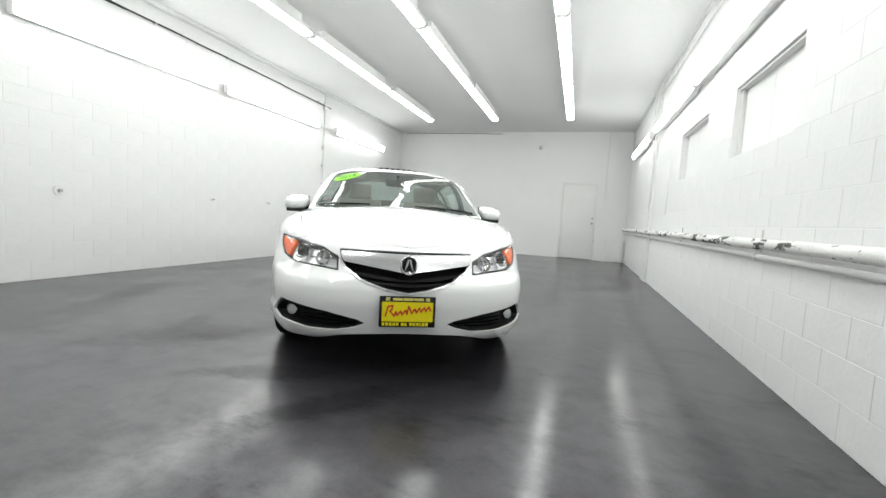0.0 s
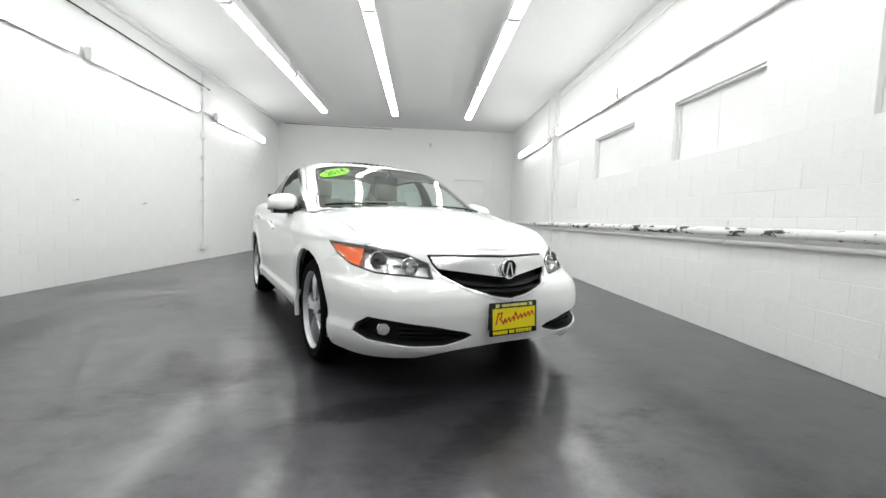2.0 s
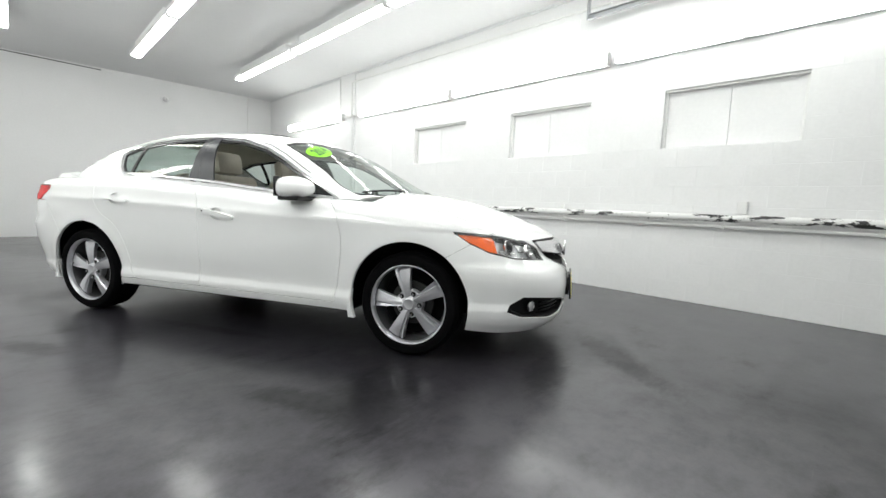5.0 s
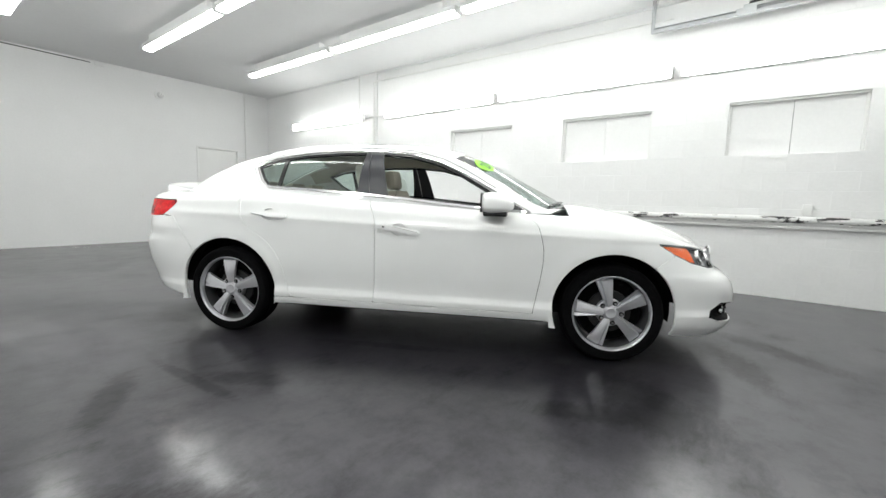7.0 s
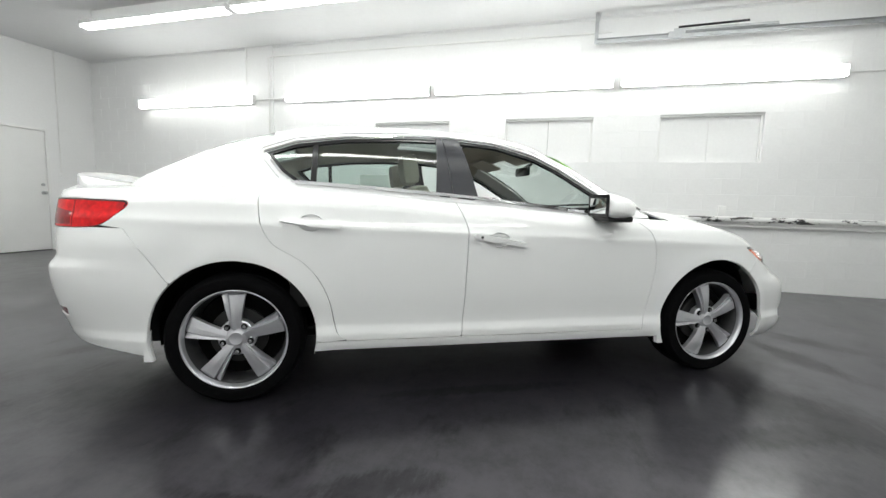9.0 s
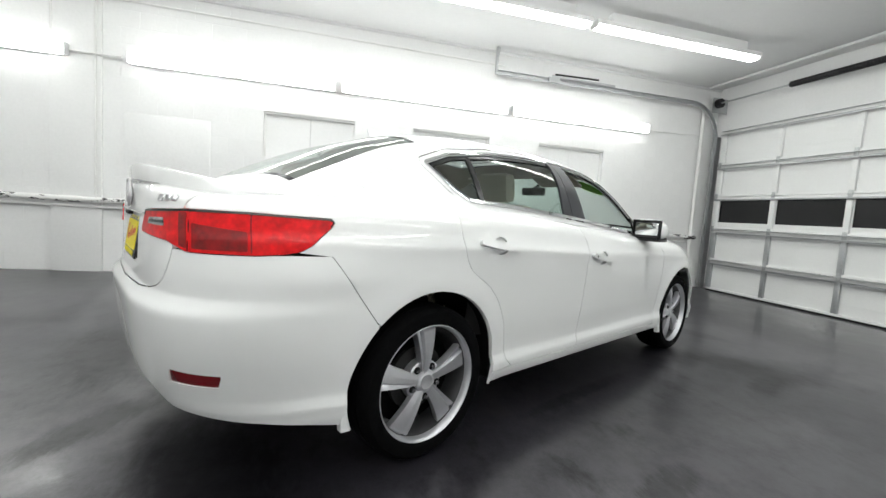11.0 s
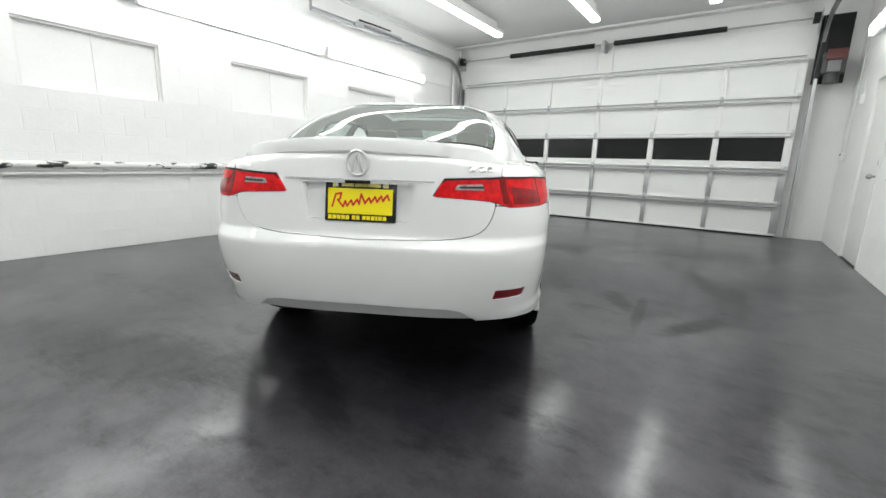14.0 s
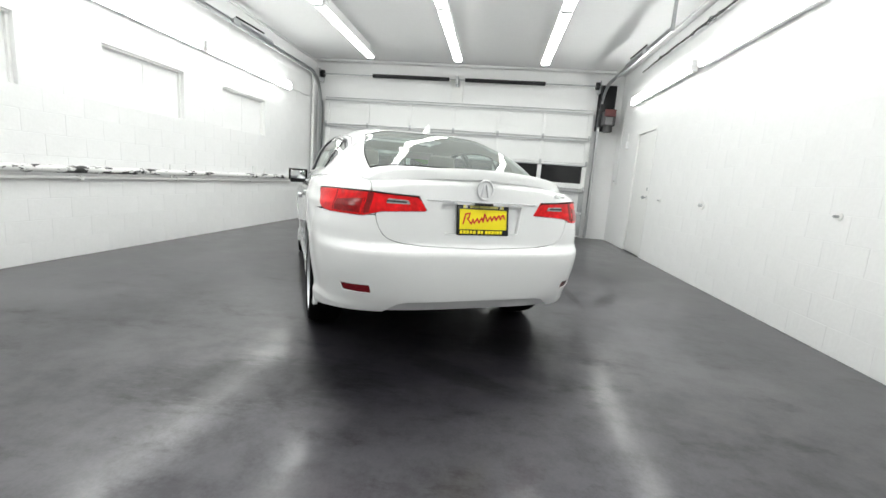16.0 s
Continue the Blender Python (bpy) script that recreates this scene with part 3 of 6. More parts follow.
g_base = curve((-0.95, 0.93), (-0.5, 0.925), (0.2, 0.985), (1.0, 1.02), (1.35, 1.02), (1.75, 0.96), (1.9, 0.94))
g_half = curve((-0.95, 0.74), (-0.7, 0.785), (-0.3, 0.815), (0.3, 0.822), (0.9, 0.80), (1.2, 0.765), (1.4, 0.72), (1.6, 0.67), (1.77, 0.64), (1.98, 0.58))
g_lean = curve((-0.95, 0.08), (-0.3, 0.09), (0.3, 0.16), (0.9, 0.25), (1.2, 0.29), (1.45, 0.15), (1.65, 0.04), (1.98, 0.0))
g_square = curve((-0.3, 4.0), (0.3, 4.1), (1.0, 4.7), (1.3, 4.9), (1.6, 4.6))
g_roof = curve((-0.95, 0.955), (-0.90, 0.985), (-0.57, 1.165), (-0.30, 1.305), (-0.08, 1.385), (0.15, 1.417), (0.45, 1.430), (0.78, 1.423), (1.11, 1.388), (1.37, 1.318), (1.65, 1.195), (1.79, 1.12), (1.88, 1.06), (1.98, 0.985))
g_bow = curve((-0.95, -0.20), (-0.4, -0.19), (-0.1, -0.13), (0.3, 0.0), (0.9, 0.02), (1.2, 0.06), (1.75, 0.06))


def cabin(u, v):
    """Half of the cabin: u is the station along the car, v from the belt (0) to the middle of the roof (1)."""
    a = v * np.pi / 2
    n = g_square(u)
    zf = np.sin(a) ** (2 / n)
    x = g_half(u) * (1 - g_lean(u) * zf) * np.clip(np.cos(a), 0, 1) ** (2 / n)
    z = g_base(u) + (g_roof(u) - g_base(u)) * zf
    s = x / g_half(u)
    return x, u + g_bow(u) * (1 - s * s), z


door_front = curve((0.25, -0.845), (0.31, -0.85), (0.39, -0.865), (0.67, -0.90), (0.84, -0.865), (0.93, -0.775), (1.02, -0.68))
door_mid = curve((0.25, 0.232), (0.53, 0.217), (0.83, 0.212), (1.02, 0.275), (1.33, 0.315))
door_rear = curve((0.27, 0.79), (0.30, 0.83), (0.336, 0.866), (0.488, 0.90), (0.60, 0.95), (0.686, 1.023), (0.783, 1.165), (0.88, 1.21), (0.975, 1.22), (1.103, 1.197), (1.2, 1.10))
GAP = 0.0018
LAMP_F = [(0.2292, 0.762), (0.202, 0.757), (0.1549, 0.742), (0.1038, 0.712), (0.0726, 0.665), (0.062, 0.59), (0.0983, 0.603), (0.1476, 0.614), (0.1921, 0.650), (0.2159, 0.700)]
LAMP_R = [(0.9715, 0.875), (0.9592, 0.950), (0.88, 0.962), (0.80, 0.964), (0.722, 0.958), (0.719, 0.946), (0.7225, 0.926), (0.738, 0.874), (0.748, 0.853), (0.763, 0.843), (0.79, 0.838), (0.877, 0.836), (0.910, 0.862)]
GRILLE = [(-0.01, 0.718), (0.41, 0.713), (0.395, 0.66), (0.36, 0.61), (0.27, 0.556), (0.12, 0.508), (-0.01, 0.486)]
FOG = [(0.735, 0.405), (0.66, 0.398), (0.45, 0.368), (0.28, 0.330), (0.235, 0.308), (0.29, 0.286), (0.39, 0.264), (0.55, 0.262), (0.74, 0.286), (0.79, 0.318), (0.775, 0.36)]
REFL = [(0.752, 0.462), (0.612, 0.466), (0.60, 0.420), (0.735, 0.420)]
LID = [(-0.02, 1.2), (0.62, 1.2), (0.612, 0.955), (0.588, 0.81), (0.575, 0.775), (0.558, 0.746), (0.535, 0.725), (0.50, 0.709), (0.45, 0.698), (0.35, 0.688), (-0.02, 0.676)]
VALANCE = [(-0.02, 0.375), (0.40, 0.372), (0.46, 0.36), (0.53, 0.31), (0.55, 0.25), (-0.02, 0.25)]
QF, QR = 4.7, 4.6
DLO = [(1.225, 1.222), (1.08, 1.276), (0.83, 1.312), (0.55, 1.330), (0.27, 1.335), (0.02, 1.315), (-0.20, 1.255), (-0.34, 1.19), (-0.50, 1.097), (-0.80, 0.928), (-0.53, 0.948), (0.255, 1.018), (1.055, 1.061), (1.135, 1.118)]

head = lambda u, z: inside(u * QF, z, [(a * QF, b) for a, b in LAMP_F])
tail = lambda u, z: inside(u * QR, z, [(a * QR, b) for a, b in LAMP_R])
arch = lambda y, z: np.minimum(np.hypot(y + 1.335, z - 0.325), np.hypot(y - 1.335, z - 0.325)) - 0.372
bump_f = lambda y, z: -1.70 + 1.6 * (0.70 - z) - y
bump_r = lambda y, z: y - (1.79 - 0.72 * (0.85 - z))
hood_x = lambda y: 0.60 + 0.20 * np.clip((y + 2.0) / 1.0, 0, 1) ** 0.8
under = lambda x, y, v: np.where(v > 1, np.maximum(np.maximum(np.abs(x) - (g_half(np.clip(y, -0.9, 1.7)) - 0.02), -0.93 - y), y - 1.80), 1.0)



cup = lambda y, z, cy, cz: (np.hypot((y - cy) / 0.055, (z - cz) / 0.040) - 1) * 0.04
RECESS = [(-0.02, 0.930), (0.262, 0.930), (0.255, 0.90), (0.238, 0.757), (0.225, 0.748), (-0.02, 0.748)]


def k_fender(x, y, z, u, v):
    k = np.minimum.reduce([door_front(z) - GAP - y, arch(y, z), -bump_f(y, z) - GAP, -head(u, z) - 0.003])
    hood = np.minimum(hood_x(y) - np.abs(x), -0.5 - y) * (v > 1) + -1.0 * (v <= 1)
    return np.minimum.reduce([k, -hood - GAP, under(x, y, v)])


def k_hood(x, y, z, u, v):
    return np.where(v >= 0.985, np.minimum.reduce([hood_x(y) - GAP - np.abs(x), -0.93 - y + 0 * x, -head(u, z) - 0.003]), -0.05)


def k_front_bumper(x, y, z, u, v):
    return np.minimum.reduce([bump_f(y, z) - GAP, arch(y, z), -head(u, z) - 0.003, -inside(x, z, GRILLE), -inside(x, z, FOG), np.where(v <= 1.0, 1.0, hood_x(y) * 0 + np.abs(x) - hood_x(y) - GAP)])


def k_front_door(x, y, z, u, v):
    return np.minimum.reduce([y - door_front(z) - GAP, door_mid(z) - GAP - y, z - 0.292, under(x, y, v), 1.04 - v, cup(y, z, 0.045, 0.802)])


def k_rear_door(x, y, z, u, v):
    return np.minimum.reduce([y - door_mid(z) - GAP, door_rear(z) - GAP - y, z - 0.292, arch(y, z) - 0.02, under(x, y, v), 1.04 - v, cup(y, z, 0.985, 0.876)])


def k_sill(x, y, z, u, v):
    return np.minimum.reduce([y + 0.95, 0.97 - y, arch(y, z), 0.287 - z])


def k_quarter(x, y, z, u, v):
    lid = np.minimum(inside(np.abs(x), z, LID), y - 1.6) * (y > 1.9) + np.minimum(0.615 - np.abs(x), y - 1.5) * (y <= 1.9) * (v > 1) - 1.0 * (y <= 1.9) * (v <= 1)
    seam = np.where(z < 0.84, -bump_r(y, z) - GAP, 1.0)
    seam = np.where((z < 0.838) & (y > 1.9), -1.0, seam)
    return np.minimum.reduce([np.maximum(y - door_rear(z) - GAP, np.minimum(0.9 - 10 * np.abs(0), z - 2)), arch(y, z), seam, -tail(u, z) - 0.003, -lid - GAP, under(x, y, v), np.where(z < 0.287, y - 1.0, 1.0)])


def k_lid(x, y, z, u, v):
    flat = np.where(v > 1, np.minimum(0.615 - np.abs(x), y - 1.55), -1.0)
    back = np.where(y > 1.9, inside(np.abs(x), np.minimum(z, 1.1), LID), -1.0)
    return np.minimum.reduce([np.maximum(flat, back) - GAP, -tail(u, z) - 0.003, under(x, y, v), np.where(y > 2.0, -inside(x, z, RECESS), 1.0)])


def k_rear_bumper(x, y, z, u, v):
    lid = np.where(y > 1.9, inside(np.abs(x), z, LID), -1.0)
    return np.minimum.reduce([np.where(z < 0.838, bump_r(y, z) - GAP, -0.838 + 0 * z + 0.838 - (z - 0.838)), arch(y, z), -lid - GAP, -tail(u, z) - 0.003, -inside(np.abs(x), z, REFL), -inside(np.abs(x), z, VALANCE), np.where(y > 1.0, 1.0, -1.0), 0.842 - z])


car = thing("car", "white four-door sedan with silver alloy wheels, parked at an angle", "car", pose(0, 0, 0, 0, 0, 27.4))
UFR = np.linspace(0, 0.34, 150)
URR = np.linspace(0.62, 1, 160)
part("hood", skin(body, UFR, np.linspace(0.94, 2, 60), k_hood), PAINT, car, smooth=30)
fb = part("front_bumper", skin(body, UFR, np.linspace(0, 1.1, 100), k_front_bumper), PAINT, car, "white front bumper with two dark lower openings", smooth=30)
trunk = part("trunk_lid", skin(body, URR, np.linspace(0.3, 2, 130), k_lid), PAINT, car, smooth=30)
part("rear_bumper", skin(body, URR, np.linspace(0, 1.0, 100), k_rear_bumper), PAINT, car, smooth=30)
doors = {}
for s in (-1, 1):
    kw = dict(both=False, side=s)
    part("front_fender", skin(body, np.linspace(0.05, 0.48, 150), np.linspace(0, 1.6, 110), k_fender, **kw), PAINT, car, smooth=30)
    doors[s, 0] = part("front_door", skin(body, np.linspace(0.36, 0.55, 120), np.linspace(0, 1.1, 100), k_front_door, **kw), PAINT, car, smooth=30)
    doors[s, 1] = part("rear_door", skin(body, np.linspace(0.5, 0.68, 120), np.linspace(0, 1.1, 100), k_rear_door, **kw), PAINT, car, smooth=30)
    part("sill", skin(body, np.linspace(0.34, 0.64, 120), np.linspace(0, 0.12, 12), k_sill, **kw), PAINT, car, smooth=30)
    part("rear_quarter", skin(body, np.linspace(0.55, 1.0, 200), np.linspace(0, 2, 150), k_quarter, **kw), PAINT, car, smooth=30)

# cabin: roof shell with pillars, the glass, the trim
SCREEN_LO = curve((-0.95, 0.15), (-0.8, 0.22), (-0.57, 0.43), (-0.3, 0.53), (-0.05, 0.62))
BACK_LO = curve((1.05, 0.50), (1.2, 0.48), (1.5, 0.45), (1.77, 0.42))
windscreen = lambda x, y, u, v: np.minimum.reduce([(v - SCREEN_LO(u)) * 1.0, (-0.205 - u) * 1.0, u + 0.938 - 0.10 * np.maximum(0, 0.5 - v)])
backlight = lambda x, y, u, v: np.minimum.reduce([(v - BACK_LO(u)) * 1.0, u - 1.17, 1.80 - u])
dlo = lambda y, z, v: np.where(v < 0.55, inside(y, z, DLO), -0.2)
belt = curve((-0.80, 0.928), (-0.53, 0.948), (0.255, 1.018), (1.05, 1.061), (1.2, 1.066))
sunroof = lambda x, y: np.minimum(0.40 - np.abs(x), np.minimum(y - 0.02, 0.46 - y))


def k_shell(x, y, z, u, v):
    return np.minimum.reduce([-windscreen(x, y, u, v), -backlight(x, y, u, v), -dlo(y, z, v), -sunroof(x, y), u + 0.945])


UG, VG = np.linspace(-0.95, 1.97, 256), np.linspace(0, 1, 90)
shell = part("roof", skin(cabin, UG, VG, k_shell, flange=0.02), PAINT, car, smooth=30)
part("headliner", skin(cabin, np.linspace(-0.3, 1.5, 120), np.linspace(0.1, 1, 60), lambda x, y, z, u, v: np.minimum.reduce([-windscreen(x, y, u, v) - 0.02, -backlight(x, y, u, v) - 0.02, -dlo(y, z, v) - 0.012, -sunroof(x, y) - 0.004, u + 0.2, 1.4 - u]), out=-0.03, flange=0), HEADLINER, car)
part("windscreen", skin(cabin, np.linspace(-0.95, -0.05, 70), np.linspace(0.2, 1, 60), lambda x, y, z, u, v: windscreen(x, y, u, v) + 0.012, out=-0.005, flange=0), SCREENGLASS, car, "clear laminated windscreen")
part("rear_window", skin(cabin, np.linspace(1.0, 1.90, 70), np.linspace(0.2, 1, 60), lambda x, y, z, u, v: backlight(x, y, u, v) + 0.012, out=-0.005, flange=0), BACKGLASS, car, "green-tinted rear window")
part("sunroof", skin(cabin, np.linspace(-0.1, 0.6, 50), np.linspace(0.4, 1, 50), lambda x, y, z, u, v: sunroof(x, y) - 0.004, out=0.003, flange=0), ROOFGLASS, car, "dark tinted sunroof glass")
# dark painted borders of the screens
part("screen_border", skin(cabin, np.linspace(-0.95, -0.05, 110), np.linspace(0.2, 1, 110), lambda x, y, z, u, v: np.minimum(windscreen(x, y, u, v) + 0.004, 0.022 - windscreen(x, y, u, v)), out=-0.003, flange=0), BLACKP, car, "black ceramic border of the windscreen")
part("screen_border", skin(cabin, np.linspace(1.0, 1.90, 90), np.linspace(0.2, 1, 90), lambda x, y, z, u, v: np.minimum(backlight(x, y, u, v) + 0.004, 0.02 - backlight(x, y, u, v)), out=-0.003, flange=0), BLACKP, car, "black ceramic border of the rear window")
for s in (-1, 1):
    kw = dict(both=False, side=s)
    us, vs = np.linspace(-0.95, 1.35, 240), np.linspace(0, 0.6, 110)
    quarter = lambda y, z: y - (0.985 - 0.02 * (z - 1.06))
    part("rear_side_window", skin(cabin, us, vs, lambda x, y, z, u, v: np.minimum(dlo(y, z, v) + 0.012, y - 0.34), out=-0.008, flange=0, **kw), GLASS, car, "green-tinted rear side window, closed")
    part("quarter_divider", skin(cabin, us, vs, lambda x, y, z, u, v: np.minimum.reduce([dlo(y, z, v) + 0.004, 0.014 - np.abs(quarter(y, z))]), out=-0.004, **kw), BLACKP, car)
    part("window_seal", skin(cabin, us, vs, lambda x, y, z, u, v: np.minimum(dlo(y, z, v) + 0.004, 0.018 - dlo(y, z, v)), out=-0.004, **kw), BLACKP, car, "black rubber window seal")
    part("window_trim", skin(cabin, us, vs, lambda x, y, z, u, v: np.minimum(dlo(y, z, v) + 0.012, -0.001 - dlo(y, z, v)), out=0.005, **kw), CHROME, car, "bright chrome window surround")
    part("belt_moulding", skin(cabin, np.linspace(-0.9, 1.2, 260), np.linspace(0, 0.12, 140), lambda x, y, z, u, v: np.minimum.reduce([z - belt(y) + 0.004, belt(y) + 0.011 - z, y + 0.78, 1.07 - y]), out=0.011, flange=0.012, **kw), CHROME, car, "bright chrome belt moulding")
    part("centre_pillar", skin(cabin, us, vs, lambda x, y, z, u, v: np.minimum.reduce([dlo(y, z, v) + 0.006, y - door_mid(z) - GAP, 0.372 - 0.02 * (z - 1.0) / 0.3 - y]), out=0.002, **kw), PILLARM, car, "dark grey pillar cover")
    part("centre_pillar", skin(cabin, us, vs, lambda x, y, z, u, v: np.minimum.reduce([dlo(y, z, v) + 0.006, door_mid(z) - GAP - y, y - (0.145 + 0.26 * (z - 1.02))]), out=0.002, **kw), PILLARM, car, "dark grey pillar cover")

# floor pan, bulkheads and wheel wells
bm = bmesh.new()
box(bm, -0.60, 0.60, -1.75, 1.80, 0.24, 0.30)
box(bm, -0.80, 0.80, -0.92, 0.92, 0.22, 0.30)
part("underbody", bm, MATTBLACK, car)
bm = bmesh.new()
box(bm, -0.33, 0.33, -2.0, -0.95, 0.30, 0.66)
box(bm, -0.55, 0.55, -1.75, -0.95, 0.30, 0.66)
part("engine_bay", bm, MATTBLACK, car)
part("boot_floor", B(-0.60, 0.60, 1.25, 2.1, 0.30, 0.85), MATTBLACK, car)


def well(cy, s):
    bm = bmesh.new()
    n = 20
    rings = []
    for x in (0.60, 0.86):
        reach = lambda yy: min(x, 0.885 * (max(0.0, 1 - (max(0.0, abs(yy) - 1.2) / 1.0) ** 2)) ** 0.5 - 0.035)
        rings.append([bm.verts.new((s * reach(cy + 0.378 * math.cos(math.pi * (1.12 * j / n - 0.06))), cy + 0.378 * math.cos(math.pi * (1.12 * j / n - 0.06)), 0.325 + 0.378 * math.sin(math.pi * (1.12 * j / n - 0.06)))) for j in range(n + 1)])
    for j in range(n):
        bm.faces.new((rings[0][j], rings[0][j + 1], rings[1][j + 1], rings[1][j]))
    bm.faces.new(rings[0])
    return bm


_AU, _AV = np.meshgrid(np.linspace(0.2, 0.95, 500), np.linspace(0, 0.9, 160), indexing="ij")
_AX, _AY, _AZ = (q.ravel() for q in body(_AU, _AV))


def flank(y, z):
    """How far out the flank lies at a place along and above."""
    return float(_AX[np.argmin((_AY - y) ** 2 + (_AZ - z) ** 2)])


def arch_lip(cy, s):
    """The rolled inner edge of a wheel arch."""
    bm = bmesh.new()
    n, rows = 30, []
    for j in range(n + 1):
        a = math.pi * (1.16 * j / n - 0.08)
        y, z = cy + 0.373 * math.cos(a), 0.325 + 0.373 * math.sin(a)
        x = flank(y, max(z, 0.27))
        rows.append([bm.verts.new((s * (x - d), cy + r * math.cos(a), 0.325 + r * math.sin(a))) for d, r in ((0.004, 0.3728), (0.008, 0.3705), (0.018, 0.3700), (0.018, 0.3740))])
    for p, q in zip(rows[:-1], rows[1:]):
        for k in range(3):
            bm.faces.new((p[k], p[k + 1], q[k + 1], q[k]))
    bmesh.ops.recalc_face_normals(bm, faces=bm.faces)
    return bm


for s in (-1, 1):
    for cy in (-1.335, 1.335):
        part("wheel_well", well(cy, s), WELLM, car)
        part("arch_lip", arch_lip(cy, s), PAINT, car)


# ---- wheels ----
def lathe(profile, n=48):
    """A ring round the x axis from (x, r) pairs."""
    bm = bmesh.new()
    rings = [[bm.verts.new((x, r * math.cos(2 * math.pi * j / n), r * math.sin(2 * math.pi * j / n))) for j in range(n)] for x, r in profile]
    for p, q in zip(rings[:-1], rings[1:]):
        for j in range(n):
            bm.faces.new((p[j], p[(j + 1) % n], q[(j + 1) % n], q[j]))
    bmesh.ops.recalc_face_normals(bm, faces=bm.faces)
    return bm


def blade(w0, w1, y0, y1, face=0.0):
    """A tapering blade of a spoke pointing up (z), its outer face towards +x."""
    bm = bmesh.new()
    rows = []
    for k in range(9):
        f = k / 8
        r = 0.036 + f * 0.190
        w = w0 + (w1 - w0) * f ** 1.2
        x = 0.078 - face - 0.006 * f + 0.010 * math.sin(math.pi * f) - 0.012 * (f > 0.93)
        c = y0 + (y1 - y0) * f ** 1.1
        prof = [(-1.0, -0.035), (-1.0, -0.012), (-0.80, 0.0), (-0.05, -0.002), (1.0, -0.010), (1.0, -0.035)]
        rows.append([bm.verts.new((x + d, a * w + c, r)) for a, d in prof])
    for p, q in zip(rows[:-1], rows[1:]):
        for j in range(5):
            bm.faces.new((p[j], p[j + 1], q[j + 1], q[j]))
    bm.faces.new(rows[0])
    bm.faces.new(rows[-1])
    bmesh.ops.recalc_face_normals(bm, faces=bm.faces)
    return bm


tyre_me = mesh_of("tyre", lathe([(-0.095, 0.228), (-0.108, 0.25), (-0.105, 0.292), (-0.088, 0.308), (-0.06, 0.3135), (-0.058, 0.308), (-0.052, 0.308), (-0.05, 0.3145), (-0.004, 0.315), (-0.003, 0.309), (0.003, 0.309), (0.004, 0.315), (0.05, 0.3145), (0.052, 0.308), (0.058, 0.308), (0.06, 0.3135), (0.088, 0.308), (0.105, 0.292), (0.109, 0.256), (0.104, 0.244), (0.094, 0.232)], 64), RUBBER)
barrel_me = mesh_of("barrel", lathe([(-0.095, 0.220), (-0.06, 0.204), (0.03, 0.206), (0.070, 0.2185)], 64), BARREL)
rim_me = mesh_of("rim", lathe([(0.070, 0.2185), (0.088, 0.2215), (0.098, 0.2255), (0.102, 0.230), (0.099, 0.236), (0.090, 0.2365)], 64), ALLOY)
spoke_me = mesh_of("spoke", blade(0.017, 0.041, 0.003, 0.017), ALLOY, 8)
thin_me = mesh_of("spoke", blade(0.006, 0.0125, -0.013, -0.0395, 0.004), ALLOY, 40)
hub_me = mesh_of("hub", lathe([(0.02, 0.086), (0.060, 0.086), (0.0655, 0.080), (0.067, 0.052), (0.075, 0.047), (0.079, 0.032), (0.081, 0.030), (0.0795, 0.026), (0.0790, 0.0005)], 40), ALLOY)
disc_me = mesh_of("brake_disc", lathe([(-0.02, 0.135), (0.0, 0.135), (0.0, 0.07), (0.02, 0.065), (0.02, 0.001)], 40), BRAKE)
nut_me = mesh_of("wheel_nut", rod(bmesh.new(), (0.045, 0, 0.0655), (0.079, 0, 0.0655), 0.0092, 6), CHROME)
hole_me = mesh_of("nut_hole", rod(bmesh.new(), (0.050, 0, 0.0655), (0.0695, 0, 0.0655), 0.0150, 14), MATTBLACK)
drum_me = mesh_of("wheel_back", lathe([(-0.015, 0.20), (-0.015, 0.001)], 32), WELLM)


def child(name, me, parent, m=None, label=""):
    ob = new(name, me)
    ob.parent = parent
    if m is not None:
        ob.matrix_basis = m
    if label:
        tagged(ob, label)
    return ob


for s in (-1, 1):
    for cy in (-1.335, 1.335):
        w = new("wheel", tyre_me)
        w.name = "wheel"
        w.parent = car
        w.matrix_basis = pose(s * (0.754 if cy < 0 else 0.770), cy, 0.3155, 0, 0, 0 if s > 0 else 180) @ pose(0, 0, 0, 14 if cy < 0 else 3)
        tagged(w, "black tyre on a five-spoke silver alloy rim")
        wide = Matrix.Diagonal((1, 1.035, 1.035, 1))
        child("rim", rim_me, w, wide, "silver alloy rim")
        child("hub", hub_me, w, label="silver hub cap")
        child("barrel", barrel_me, w, wide, "dull grey inside of the rim")
        child("brake_disc", disc_me, w, pose(0.015, 0, 0))
        child("wheel_back", drum_me, w)
        for k in range(5):
            child("spoke", spoke_me, w, pose(0, 0, 0, 72 * k) @ wide, "flared silver spoke")
            child("spoke", thin_me, w, pose(0, 0, 0, 72 * k) @ wide, "thin silver spoke")
            child("nut_hole", hole_me, w, pose(0, 0, 0, 72 * k + 36))
            child("wheel_nut", nut_me, w, pose(0, 0, 0, 72 * k + 36))
